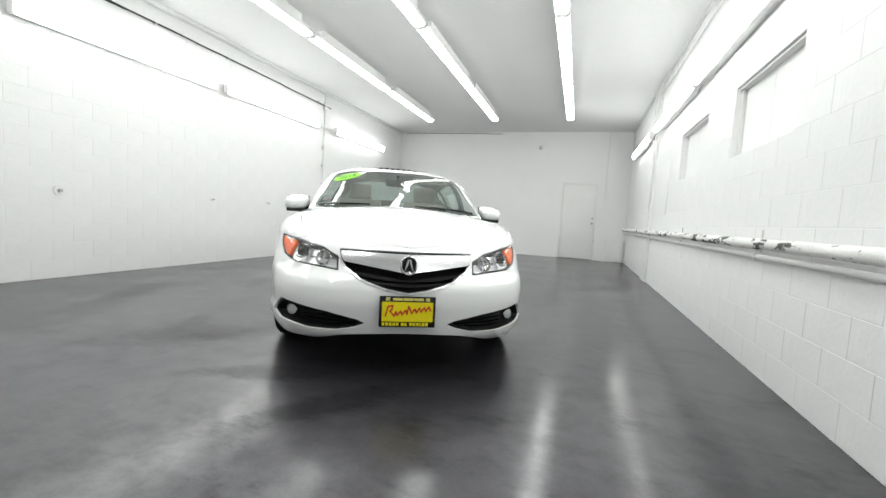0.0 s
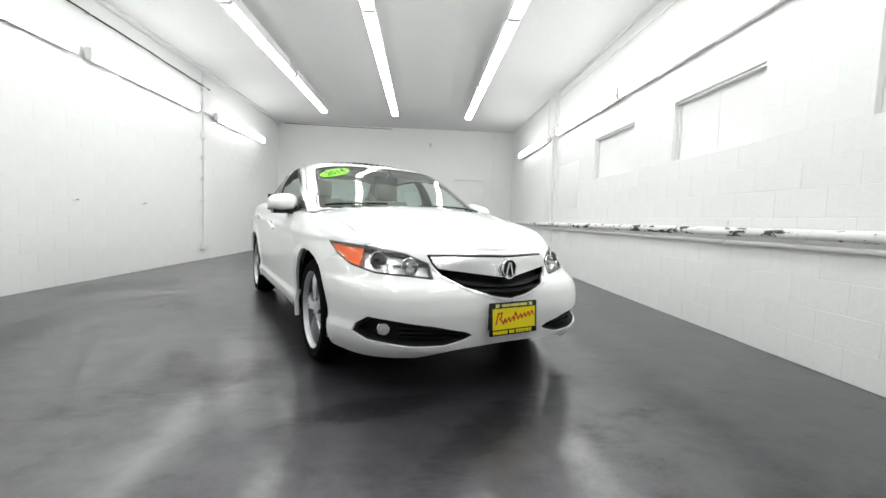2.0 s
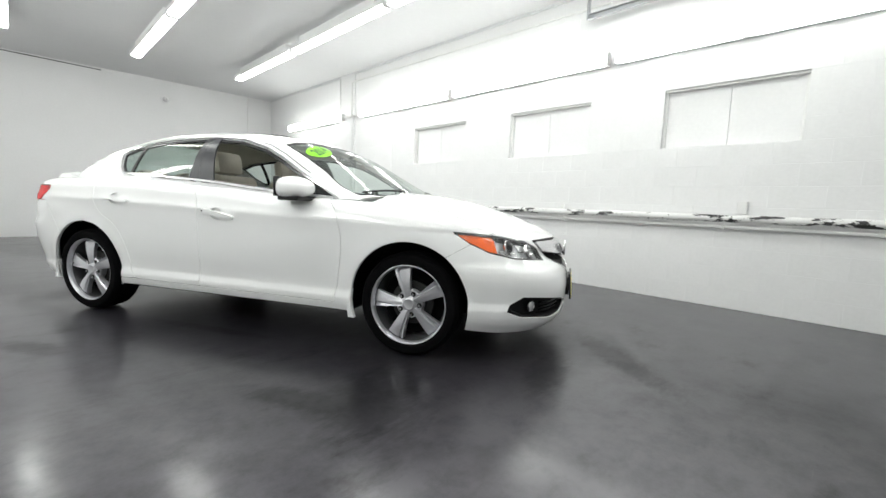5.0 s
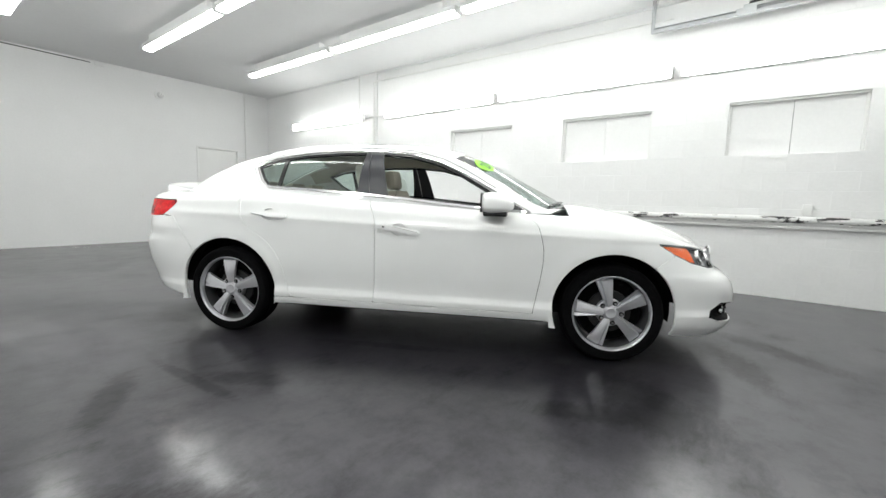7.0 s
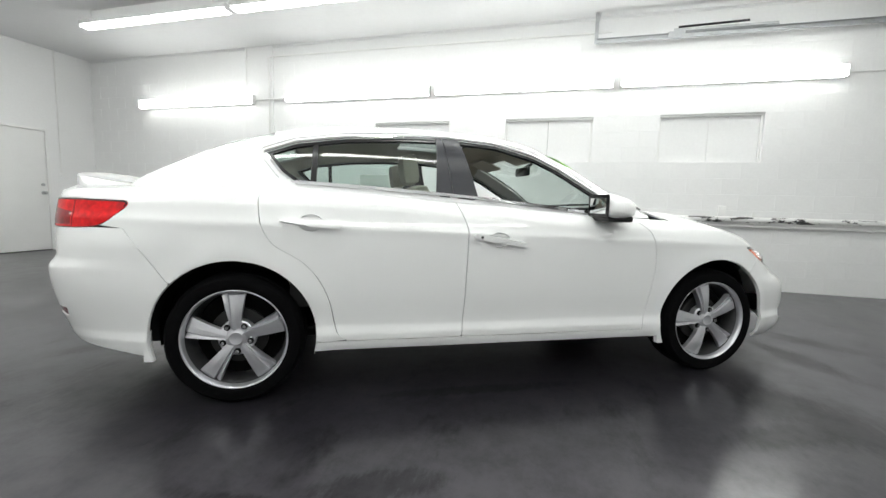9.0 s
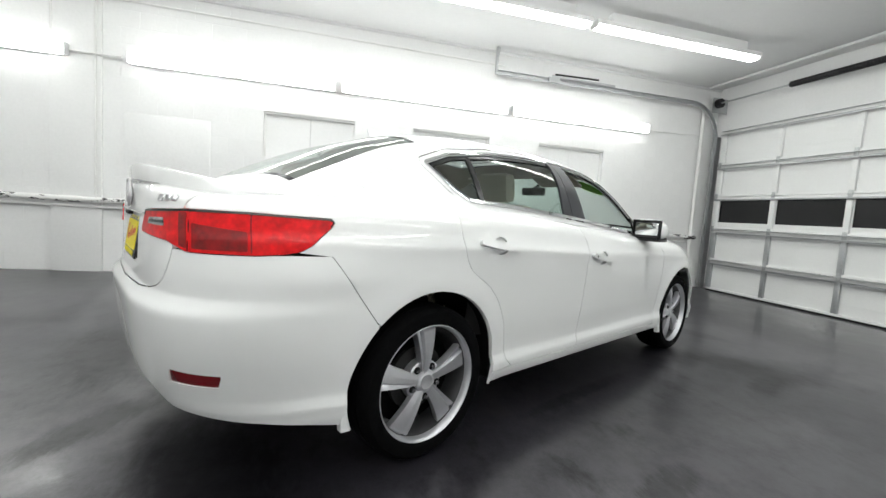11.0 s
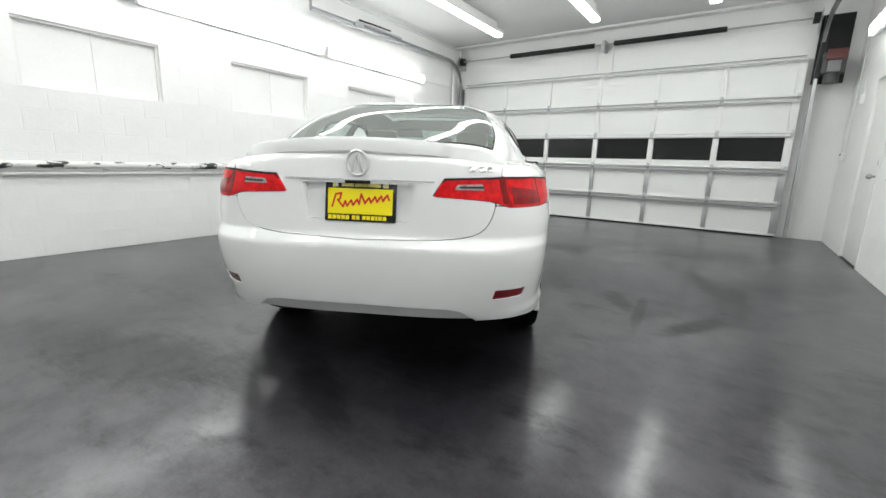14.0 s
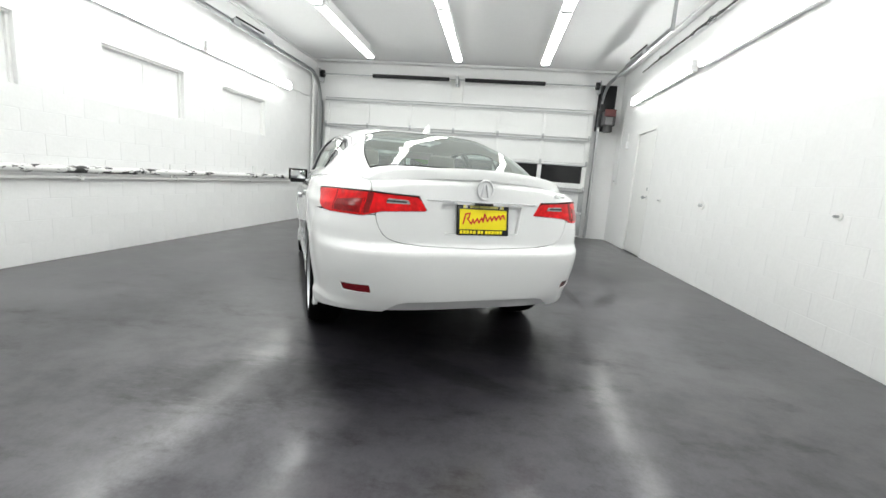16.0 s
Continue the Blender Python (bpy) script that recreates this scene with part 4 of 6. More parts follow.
# ---- the car's lamps, grille and plates ----
def spot(surface, test, us, vs, s=1):
    """The point of a surface nearest to a test value of zero, with its outward normal, on the side s."""
    U, V = np.meshgrid(us, vs, indexing="ij")
    P0 = np.stack(surface(U, V), -1)
    i, j = np.unravel_index(np.argmin(test(P0[..., 0], P0[..., 1], P0[..., 2], U, V)), U.shape)
    i, j = min(max(i, 1), len(us) - 2), min(max(j, 1), len(vs) - 2)
    n = np.cross(P0[i + 1, j] - P0[i - 1, j], P0[i, j + 1] - P0[i, j - 1])
    n = n / np.linalg.norm(n)
    if n @ (P0[i, j] * np.array([1, 0.25, 1]) - np.array([0, 0, 0.55])) < 0:
        n = -n
    p, n = Vector(P0[i, j]), Vector(n)
    p.x, n.x = s * p.x, s * n.x
    return p, n


def aim(p, n, out=0.0):
    """A pose at p whose z axis looks along n."""
    return Matrix.Translation(p + out * n) @ n.to_track_quat("Z", "Y").to_matrix().to_4x4()


def turned(profile, m, n=28):
    """A lathed shape round the z axis of pose m, from (r, z) pairs."""
    bm = bmesh.new()
    rings = [[bm.verts.new(m @ Vector((r * math.cos(2 * math.pi * j / n), r * math.sin(2 * math.pi * j / n), z))) for j in range(n)] for r, z in profile]
    for p, q in zip(rings[:-1], rings[1:]):
        for j in range(n):
            bm.faces.new((p[j], p[(j + 1) % n], q[(j + 1) % n], q[j]))
    bmesh.ops.recalc_face_normals(bm, faces=bm.faces)
    return bm


UH, VH = np.linspace(0.03, 0.26, 150), np.linspace(0.55, 1.05, 90)
UT, VT = np.linspace(0.70, 0.97, 150), np.linspace(0.6, 1.0, 80)
UN, VN = np.linspace(0, 0.16, 110), np.linspace(0.3, 1.0, 100)
UB, VB = np.linspace(0.0, 0.30, 150), np.linspace(0, 0.6, 70)
REVERSE = material("ribbed_clear_plastic", (0.42, 0.40, 0.40), 0.25, 0.3, spread=0.5, scale=60, grain=160, coat=0.5)
BRIGHT = material("bright_silver", (0.80, 0.80, 0.81), 0.3, 0.8, spread=0.02)
CARPET = material("grey_beige_carpet", (0.26, 0.24, 0.21), 0.95, spread=0.08, bump=0.2, bump_scale=200)
PAPER = material("white_paper_sticker", (0.72, 0.74, 0.73), 0.6, spread=0.05)
_t = PAPER.node_tree
_tl, _mx = _t.nodes.new("ShaderNodeBsdfTranslucent"), _t.nodes.new("ShaderNodeMixShader")
_tl.inputs["Color"].default_value = (0.8, 0.82, 0.8, 1)
_mx.inputs[0].default_value = 0.5
_t.links.new(_t.nodes["Principled BSDF"].outputs[0], _mx.inputs[1])
_t.links.new(_tl.outputs[0], _mx.inputs[2])
_t.links.new(_mx.outputs[0], _t.nodes["Material Output"].inputs["Surface"])
CARDINK = material("pale_yellow_print", (0.80, 0.72, 0.20), 0.5, spread=0.0)
for s in (-1, 1):
    kw = dict(both=False, side=s)
    lamp = part("headlamp", skin(body, UH, VH, lambda x, y, z, u, v: head(u, z) + 0.002, out=-0.042, flange=0, **kw), LAMPSILVER, car, "clear headlamp with chrome projector and amber corner")
    part("bezel", skin(body, UH, VH, lambda x, y, z, u, v: np.minimum(head(u, z) + 0.001, 0.008 - head(u, z)), out=-0.003, flange=0.04, **kw), BLACKP, lamp)
    split = lambda u, z: u - (0.1694 + 0.10 * (0.72 - z))
    part("amber_reflector", skin(body, UH, VH, lambda x, y, z, u, v: np.minimum(head(u, z) - 0.007, split(u, z)), out=-0.010, flange=0.02, **kw), AMBER, lamp, "amber corner reflector")
    part("lamp_bowl", skin(body, UH, VH, lambda x, y, z, u, v: np.minimum.reduce([head(u, z) - 0.014, 0.1178 + 0.08 * (z - 0.66) - u]), out=-0.030, flange=0.015, **kw), LAMPSILVER, lamp, "faceted silver reflector bowl")
    part("bowl_rib", skin(body, UH, VH, lambda x, y, z, u, v: np.minimum.reduce([head(u, z) - 0.016, 0.004 - np.abs(0.0951 + 0.18 * (z - 0.66) - u) * 4.7]), out=-0.018, flange=0.01, **kw), CHROME, lamp)
    part("bowl_rib", skin(body, UH, VH, lambda x, y, z, u, v: np.minimum.reduce([head(u, z) - 0.010, 0.1230 - u, 0.004 - np.abs(z - 0.66)]), out=-0.020, flange=0.01, **kw), DARKGREY, lamp)
    part("lamp_bezel", skin(body, UH, VH, lambda x, y, z, u, v: np.minimum.reduce([head(u, z) - 0.004, np.abs(u - 0.1490) * -4.7 + 0.085, 0.665 + 0.35 * (u - 0.1490) - z]), out=-0.022, flange=0.012, **kw), SATIN, lamp)
    p, n = spot(body, lambda x, y, z, u, v: (u * 4.7 - 0.1464 * 4.7) ** 2 + (z - 0.688) ** 2, UH, VH, s)
    fwd = (n + Vector((0, -0.7, 0))).normalized()
    m = aim(p - 0.032 * n, fwd)
    part("projector_ring", turned([(0.030, 0.0), (0.047, 0.006), (0.049, 0.020), (0.044, 0.026), (0.036, 0.020), (0.034, 0.004)], m), CHROME, lamp, "chrome projector ring")
    part("projector_lens", turned([(0.034, 0.004), (0.032, 0.018), (0.024, 0.030), (0.012, 0.036), (0.0005, 0.038)], m), NIGHT, lamp, "dark glass projector lens")
    p, n = spot(body, lambda x, y, z, u, v: (u * 4.7 - 0.0980 * 4.7) ** 2 + (z - 0.660) ** 2, UH, VH, s)
    m = aim(p - 0.030 * n, (n + Vector((0, -0.9, 0))).normalized())
    part("main_beam_bowl", turned([(0.010, -0.004), (0.026, 0.004), (0.038, 0.014), (0.043, 0.024), (0.047, 0.022), (0.047, 0.006)], m), CHROME, lamp, "chrome main beam bowl")
    part("bulb_cap", turned([(0.011, 0.0), (0.011, 0.014), (0.007, 0.019), (0.0005, 0.020)], m, 18), SATIN, lamp)
    part("lens", skin(body, UH, VH, lambda x, y, z, u, v: head(u, z), out=-0.0005, flange=0, **kw), CLEARLENS, lamp, "clear cover lens")

    # fog lamp in its dark opening
    fog = part("fog_opening", skin(body, UB, VB, lambda x, y, z, u, v: inside(x, z, FOG) + 0.012, out=-0.055, flange=0, **kw), MATTBLACK, car, "matt black lower bumper opening")
    part("opening_rim", skin(body, UB, VB, lambda x, y, z, u, v: np.minimum(inside(x, z, FOG) + 0.001, 0.010 - inside(x, z, FOG)), out=-0.012, flange=0.045, **kw), MATTBLACK, fog)
    for zz in (0.30, 0.325, 0.35):
        part("slat", skin(body, UB, VB, lambda x, y, z, u, v: np.minimum.reduce([inside(x, z, FOG) - 0.004, 0.005 - np.abs(z - zz - 0.04 * (x - 0.45)), 0.62 - x]), out=-0.035, flange=0.012, **kw), BLACKP, fog)
    p, n = spot(body, lambda x, y, z, u, v: (x - 0.69) ** 2 + (z - 0.345) ** 2, UB, VB, s)
    m = aim(p - 0.05 * n, (n + Vector((0, -1.0, 0))).normalized())
    part("fog_lamp", turned([(0.015, 0), (0.032, 0.008), (0.034, 0.022), (0.030, 0.026), (0.027, 0.018)], m), CHROME, fog, "round chrome fog lamp")
    part("fog_lens", turned([(0.028, 0.016), (0.018, 0.024), (0.0005, 0.027)], m), LAMPSILVER, fog)

    # tail lamp
    tl = part("tail_lamp", skin(body, UT, VT, lambda x, y, z, u, v: tail(u, z), out=0.003, flange=0.02, **kw), REDLENS, car, "bright red wraparound tail lamp")
    part("lens_zone", skin(body, UT, VT, lambda x, y, z, u, v: np.minimum.reduce([tail(u, z) - 0.010, 0.905 + 0.25 * (u - 0.80) - z, u - 0.80, 0.868 - u]), out=0.0042, flange=0.001, **kw), DEEPRED, tl, "deeper red lower zone")
    part("lens_zone", skin(body, UT, VT, lambda x, y, z, u, v: np.minimum.reduce([tail(u, z) - 0.008, u - 0.876, 0.888 - u]), out=0.0042, flange=0.001, **kw), DEEPRED, tl)
    part("lens_rib", skin(body, np.linspace(0.70, 0.97, 400), VT, lambda x, y, z, u, v: np.minimum.reduce([tail(u, z) - 0.006, 0.0035 - np.abs(u - 0.796) * 4.6]), out=0.0048, flange=0.002, **kw), DARKRED, tl)
    part("lamp_edge", skin(body, UT, VT, lambda x, y, z, u, v: np.minimum.reduce([tail(u, z), 0.006 - tail(u, z), z - 0.93]), out=0.005, flange=0.004, **kw), BLACKP, tl)
    part("lamp_gap", skin(body, UT, np.linspace(0.6, 1.0, 160), lambda x, y, z, u, v: np.minimum.reduce([tail(u, z), 0.0025 - np.abs(u - 0.8725 + 0.03 * (z - 0.9)) * 4.6]), out=0.0052, flange=0.003, **kw), BLACKP, tl)
    rv = part("reverse_lamp", skin(body, UT, VT, lambda x, y, z, u, v: inside(u * 4.6, z, [(0.9146 * 4.6, 0.905), (0.9156 * 4.6, 0.931), (0.9464 * 4.6, 0.927), (0.9504 * 4.6, 0.906)]), out=0.006, flange=0.003, **kw), REVERSE, tl, "clear reversing lamp")
    part("reverse_bar", skin(body, UT, np.linspace(0.6, 1.0, 160), lambda x, y, z, u, v: np.minimum(inside(u * 4.6, z, [(0.9136 * 4.6, 0.913), (0.9136 * 4.6, 0.922), (0.9444 * 4.6, 0.920), (0.9464 * 4.6, 0.912)]), 0.01), out=0.0075, flange=0.002, **kw), BRAKE, rv)
    part("rear_reflector", skin(body, np.linspace(0.75, 1, 150), np.linspace(0, 0.5, 60), lambda x, y, z, u, v: np.where(y > 1.9, inside(x, z, REFL), -1.0), out=-0.004, flange=0.01, **kw), DARKRED, car, "dark red bumper reflector")

    # door handles and their cups
    for d, (cy, cz, y0, z0, y1, z1) in enumerate(((0.045, 0.802, -0.088, 0.782, 0.172, 0.822), (0.985, 0.876, 0.855, 0.862, 1.115, 0.888))):
        us, vs = np.linspace(0.42, 0.68, 220), np.linspace(0.6, 0.95, 80)
        part("handle_cup", skin(body, us, vs, lambda x, y, z, u, v: -cup(y, z, cy, cz) + 0.004, out=-0.016, flange=0, **kw), PAINT, doors[s, d])
        seg = lambda y, z: np.hypot(y - (y0 + np.clip((y - y0) / (y1 - y0), 0, 1) * (y1 - y0)), z - (z0 + np.clip((y - y0) / (y1 - y0), 0, 1) * (z1 - z0)))
        h = part("door_handle", skin(body, us, np.linspace(0.6, 0.95, 160), lambda x, y, z, u, v: 0.0165 - 0.005 * np.abs((y - cy) / 0.13) ** 2 - seg(y, z), out=0.019, flange=0.020, **kw), PAINT, doors[s, d], "white pull handle")
        p, n = spot(body, lambda x, y, z, u, v: (y - y1 + 0.03) ** 2 + (z - z1 + 0.004) ** 2, us, vs, s)
        if d == 0:
            part("keyhole", turned([(0.007, -0.02), (0.007, 0.0195), (0.0005, 0.020)], aim(p, n), 14), BLACKP, h)

    # door mirror
    mr = new("mirror_base")
    bm = bmesh.new()
    bmesh.ops.create_uvsphere(bm, u_segments=28, v_segments=18, radius=1.0)
    for v in bm.verts:
        c = v.co
        q = Vector([math.copysign(abs(a) ** 0.72, a) for a in c])
        k = max(0.0, -q.y)
        v.co = Vector((s * (0.905 + 0.107 * q.x * (1 - 0.12 * k)), -0.570 + (0.135 if q.y < 0 else 0.08) * q.y, 0.993 + 0.067 * q.z * (1 - 0.22 * k) - 0.010 * q.x - 0.012 * k))
    g = bmesh.ops.bisect_plane(bm, geom=list(bm.verts) + list(bm.edges) + list(bm.faces), plane_co=(0, -0.505, 0), plane_no=(0, 1, 0), clear_outer=True)
    bmesh.ops.holes_fill(bm, edges=[e for e in bm.edges if e.is_boundary], sides=0)
    bmesh.ops.recalc_face_normals(bm, faces=bm.faces)
    bpy.data.objects.remove(mr)
    mir = part("door_mirror", bm, PAINT, car, "white door mirror on a black foot", smooth=40)
    bm = B(0, 0.150, -0.004, 0.004, -0.042, 0.042, bevel=0.003)
    bm.transform(Matrix.Translation((s * 0.905 - 0.075, -0.5015, 0.993)))
    part("mirror_glass", bm, MIRROR, mir, "mirror glass")
    bm = B(0, 0.190, -0.004, 0.003, -0.060, 0.060, bevel=0.003)
    bm.transform(Matrix.Translation((s * 0.905 - 0.095, -0.5025, 0.993)))
    part("mirror_rim", bm, BLACKP, mir)
    bm = bmesh.new()
    rod(bm, (s * 0.755, -0.60, 0.935), (s * 0.88, -0.575, 0.95), 0.030, 14, 0.022)
    box(bm, s * 0.76, s * 0.985, -0.665, -0.515, 0.908, 0.940, bevel=0.012)
    part("mirror_foot", bm, BLACKP, mir)
    part("sail_panel", skin(cabin, np.linspace(-0.95, -0.4, 70), np.linspace(0, 0.5, 80), lambda x, y, z, u, v: np.minimum(dlo(y, z, v) + 0.004, -0.565 - y), out=0.003, **kw), BLACKP, car, "black triangle before the front window")
    # splash guards
    for cy, zt, zb in ((-1.335, 0.38, 0.205), (1.335, 0.36, 0.225)):
        bm = bmesh.new()
        rows = []
        for k in range(9):
            f = k / 8
            z = zt + (zb - zt) * f
            ya = cy + math.sqrt(0.372 ** 2 - (z - 0.325) ** 2)
            d, xo = 0.003 + 0.008 * f, flank(ya + 0.015, max(z, 0.30)) + 0.003 * f - 0.001
            rows.append([bm.verts.new((s * a, b, z)) for a, b in ((xo - 0.028, ya - d), (xo - 0.008, ya - d), (xo - 0.002, ya - d + 0.006), (xo, ya - 0.002), (xo - 0.004, ya + 0.030 * f), (xo - 0.03, ya + 0.030 * f))])
        for p, q in zip(rows[:-1], rows[1:]):
            for j in range(6):
                bm.faces.new((p[j], p[(j + 1) % 6], q[(j + 1) % 6], q[j]))
        bm.faces.new(rows[0])
        bm.faces.new(rows[-1])
        bmesh.ops.recalc_face_normals(bm, faces=bm.faces)
        part("splash_guard", bm, PAINT, car)
    # door card behind the outer skin, and the dark gap above the windows
    part("door_card", skin(body, np.linspace(0.36, 0.68, 90), np.linspace(0.25, 1.0, 40), lambda x, y, z, u, v: np.minimum.reduce([y + 0.80, 1.10 - y, z - 0.32]), out=-0.075, flange=0, **kw), DASH, car)
    part("card_top", skin(body, np.linspace(0.36, 0.68, 90), np.linspace(0.7, 1.35, 40), lambda x, y, z, u, v: np.minimum.reduce([y + 0.80, 1.10 - y, x - 0.66]), out=-0.03, flange=0, **kw), DASH, car)
    part("frame_gap", skin(cabin, np.linspace(-0.95, 1.35, 300), np.linspace(0, 0.62, 200), lambda x, y, z, u, v: np.minimum.reduce([dlo(y, z, v) + 0.034, -0.0295 - dlo(y, z, v), z - 1.09, 1.26 - y]), out=0.0006, flange=0, **kw), DARKGREY, car)

# grille
GR = lambda x, z: inside(x, z, GRILLE)
grille = part("grille", skin(body, UN, VN, lambda x, y, z, u, v: GR(x, z) + 0.015, out=-0.06, flange=0), MATTBLACK, car, "black front grille under a silver bar")
part("grille_rim", skin(body, UN, VN, lambda x, y, z, u, v: np.minimum(GR(x, z) + 0.002, 0.006 - GR(x, z)), out=-0.004, flange=0.05), BLACKP, grille)
part("grille_bar", skin(body, UN, VN, lambda x, y, z, u, v: np.minimum.reduce([GR(x, z) - 0.008, z - 0.592 - 0.125 * np.abs(x), 0.697 - z]), out=0.012, flange=0.03), SATIN, grille, "wide satin silver bar")
part("grille_surround", skin(body, UN, VN, lambda x, y, z, u, v: np.minimum.reduce([GR(x, z) + 0.012, -0.001 - GR(x, z), 0.66 - z]), out=0.004, flange=0.01), SATIN, grille, "silver lower surround")
for z0 in (0.562, 0.530):
    part("grille_slat", skin(body, UN, np.linspace(0.3, 1.0, 160), lambda x, y, z, u, v: np.minimum.reduce([GR(x, z) - 0.004, 0.007 - np.abs(z - z0 - 0.10 * np.abs(x))]), out=-0.022, flange=0.02), MATTBLACK, grille)


def emblem(m, parent, ground, metal):
    """A plain oval badge: ring, disc and two slim bars."""
    bm = bmesh.new()
    n, k = 32, 8
    rings = [[bm.verts.new(m @ Vector(((0.046 + 0.006 * math.cos(b)) * math.cos(a), (0.052 + 0.006 * math.cos(b)) * math.sin(a), 0.010 + 0.006 * math.sin(b)))) for b in [2 * math.pi * j / k for j in range(k)]] for a in [2 * math.pi * i / n for i in range(n)]]
    for i in range(n):
        for j in range(k):
            bm.faces.new((rings[i][j], rings[(i + 1) % n][j], rings[(i + 1) % n][(j + 1) % k], rings[i][(j + 1) % k]))
    bmesh.ops.recalc_face_normals(bm, faces=bm.faces)
    e = part("emblem", bm, metal, parent, "chrome oval badge")
    bm = bmesh.new()
    bmesh.ops.create_circle(bm, cap_ends=True, segments=28, radius=1.0, matrix=m @ Matrix.Translation((0, 0, 0.006)) @ Matrix.Diagonal((0.046, 0.052, 1, 1)))
    part("badge_disc", bm, ground, e)
    for q in (-1, 1):
        bm = B(-0.0055, 0.0055, -0.040, 0.040, 0.004, 0.016, bevel=0.002)
        bm.transform(m @ Matrix.Translation((q * 0.014, -0.002, 0)) @ Matrix.Rotation(q * 0.24, 4, "Z"))
        part("badge_bar", bm, metal, e)


face_front = Matrix(((1, 0, 0, 0), (0, 0, -1, 0), (0, 1, 0, 0), (0, 0, 0, 1)))
face_rear = Matrix(((-1, 0, 0, 0), (0, 0, 1, 0), (0, 1, 0, 0), (0, 0, 0, 1)))
emblem(Matrix.Translation((0, -2.188, 0.645)) @ face_front, grille, BLACKP, CHROME)
emblem(Matrix.Translation((0, 2.226, 1.005)) @ face_rear, trunk, PAINT, BRIGHT)


def plate(m, parent):
    """A dealer card in a black frame; its print as plain bars and strokes."""
    def put(name, bm, mat, owner, label="", smooth=35):
        bm.transform(m)
        return part(name, bm, mat, owner, label, smooth)
    fr = put("licence_plate", B(-0.160, 0.160, -0.0875, 0.0875, 0, 0.014, bevel=0.006), BLACKP, parent, "yellow dealer card in a black plate frame")
    put("card", B(-0.145, 0.145, -0.055, 0.056, 0.0141, 0.0165), YELLOW, fr, "bright yellow card", 0)
    for x0, x1 in ((-0.085, -0.03), (-0.026, 0.03), (0.034, 0.09)):
        put("print_bar", B(x0, x1, 0.064, 0.078, 0.0141, 0.0155), CARDINK, fr, smooth=0)
    for x0, x1 in ((-0.125, -0.10), (0.10, 0.125)):
        put("print_mark", B(x0, x1, 0.062, 0.080, 0.0141, 0.0155), CARDINK, fr, smooth=0)
    x = -0.143
    for w in (0.02, 0.02, 0.02, 0.02, 0.02, -0.008, 0.02, 0.018, -0.008, 0.02, 0.02, 0.02, 0.012, 0.02, 0.02):
        if w > 0:
            put("print_bar", B(x, x + w - 0.004, -0.079, -0.061, 0.0141, 0.0155), YELLOW, fr, smooth=0)
        x += abs(w)
    # one red brush stroke, rising to the right
    pts = [Vector((-0.125 + 0.0, -0.025, 0)), Vector((-0.110, 0.030, 0)), Vector((-0.085, 0.034, 0)), Vector((-0.090, 0.010, 0)), Vector((-0.100, 0.004, 0)), Vector((-0.075, -0.024, 0))]
    for k in range(1, 24):
        f = k / 23
        pts.append(Vector((-0.075 + 0.205 * f, -0.012 + 0.034 * f + 0.013 * math.sin(k * 2.1) + (0.03 if k == 9 else 0), 0)))
    bm = bmesh.new()
    for a, b in zip(pts[:-1], pts[1:]):
        d = (b - a).normalized()
        nn = Vector((-d.y, d.x, 0)) * 0.0042
        e = 0.003 * d
        q = [bm.verts.new(Vector((p.x, p.y, 0.0170 + 0.00005 * len(bm.faces)))) for p in (a - e - nn, b + e - nn, b + e + nn, a - e + nn)]
        bm.faces.new(q)
    put("red_stroke", bm, REDINK, fr, "red brush stroke", 0)
    for x in (-0.105, 0.105):
        put("bolt", turned([(0.007, 0.014), (0.006, 0.018), (0.0005, 0.0185)], Matrix.Translation((x, 0.071, 0)), 12), CHROME, fr)
    return fr


plate(Matrix.Translation((0, -2.245, 0.388)) @ face_front @ Matrix.Rotation(radians(-4), 4, "X"), fb)
part("plate_bracket", B(-0.15, 0.15, -2.246, -2.20, 0.33, 0.45, bevel=0.004), BLACKP, fb)
plate(Matrix.Translation((-0.008, 2.212, 0.838)) @ face_rear @ Matrix.Rotation(radians(-8), 4, "X"), trunk)
part("plate_recess", skin(body, np.linspace(0.85, 1, 90), np.linspace(0.4, 0.98, 90), lambda x, y, z, u, v: inside(x, z, RECESS) + 0.01, out=-0.028, flange=0), PAINT, trunk, "white recess round the rear plate")
part("recess_wall", skin(body, np.linspace(0.85, 1, 200), np.linspace(0.4, 0.98, 160), lambda x, y, z, u, v: np.minimum(inside(x, z, RECESS) + 0.001, 0.011 - inside(x, z, RECESS)), out=-0.003, flange=0.032), PAINT, trunk)
part("trunk_handle", B(-0.055, 0.055, 2.212, 2.242, 0.918, 0.932, bevel=0.004), MATTBLACK, trunk, "black trunk release under the ledge")
part("recess_lip", skin(body, np.linspace(0.85, 1, 90), np.linspace(0.5, 1.0, 160), lambda x, y, z, u, v: np.minimum.reduce([0.0035 - np.abs(z - 0.9345), 0.335 - x, y - 2.0]), out=0.003, flange=0.01), SATIN, trunk)
for k in range(3):
    p, n = spot(body, lambda x, y, z, u, v: (x - 0.490 - 0.036 * k) ** 2 + (z - 0.992) ** 2 + 10 * (y < 1.9), np.linspace(0.85, 1, 120), np.linspace(0.5, 1, 160), -1)
    bm = B(-0.013, 0.013, -0.011, 0.011, -0.002, 0.005, bevel=0.002)
    right_ = Vector((0, 0, 1)).cross(n).normalized()
    bm.transform(Matrix.Translation(p) @ Matrix((right_, n.cross(right_), n)).transposed().to_4x4())
    part("badge_bar", bm, CHROME, trunk, "small chrome badge bar")
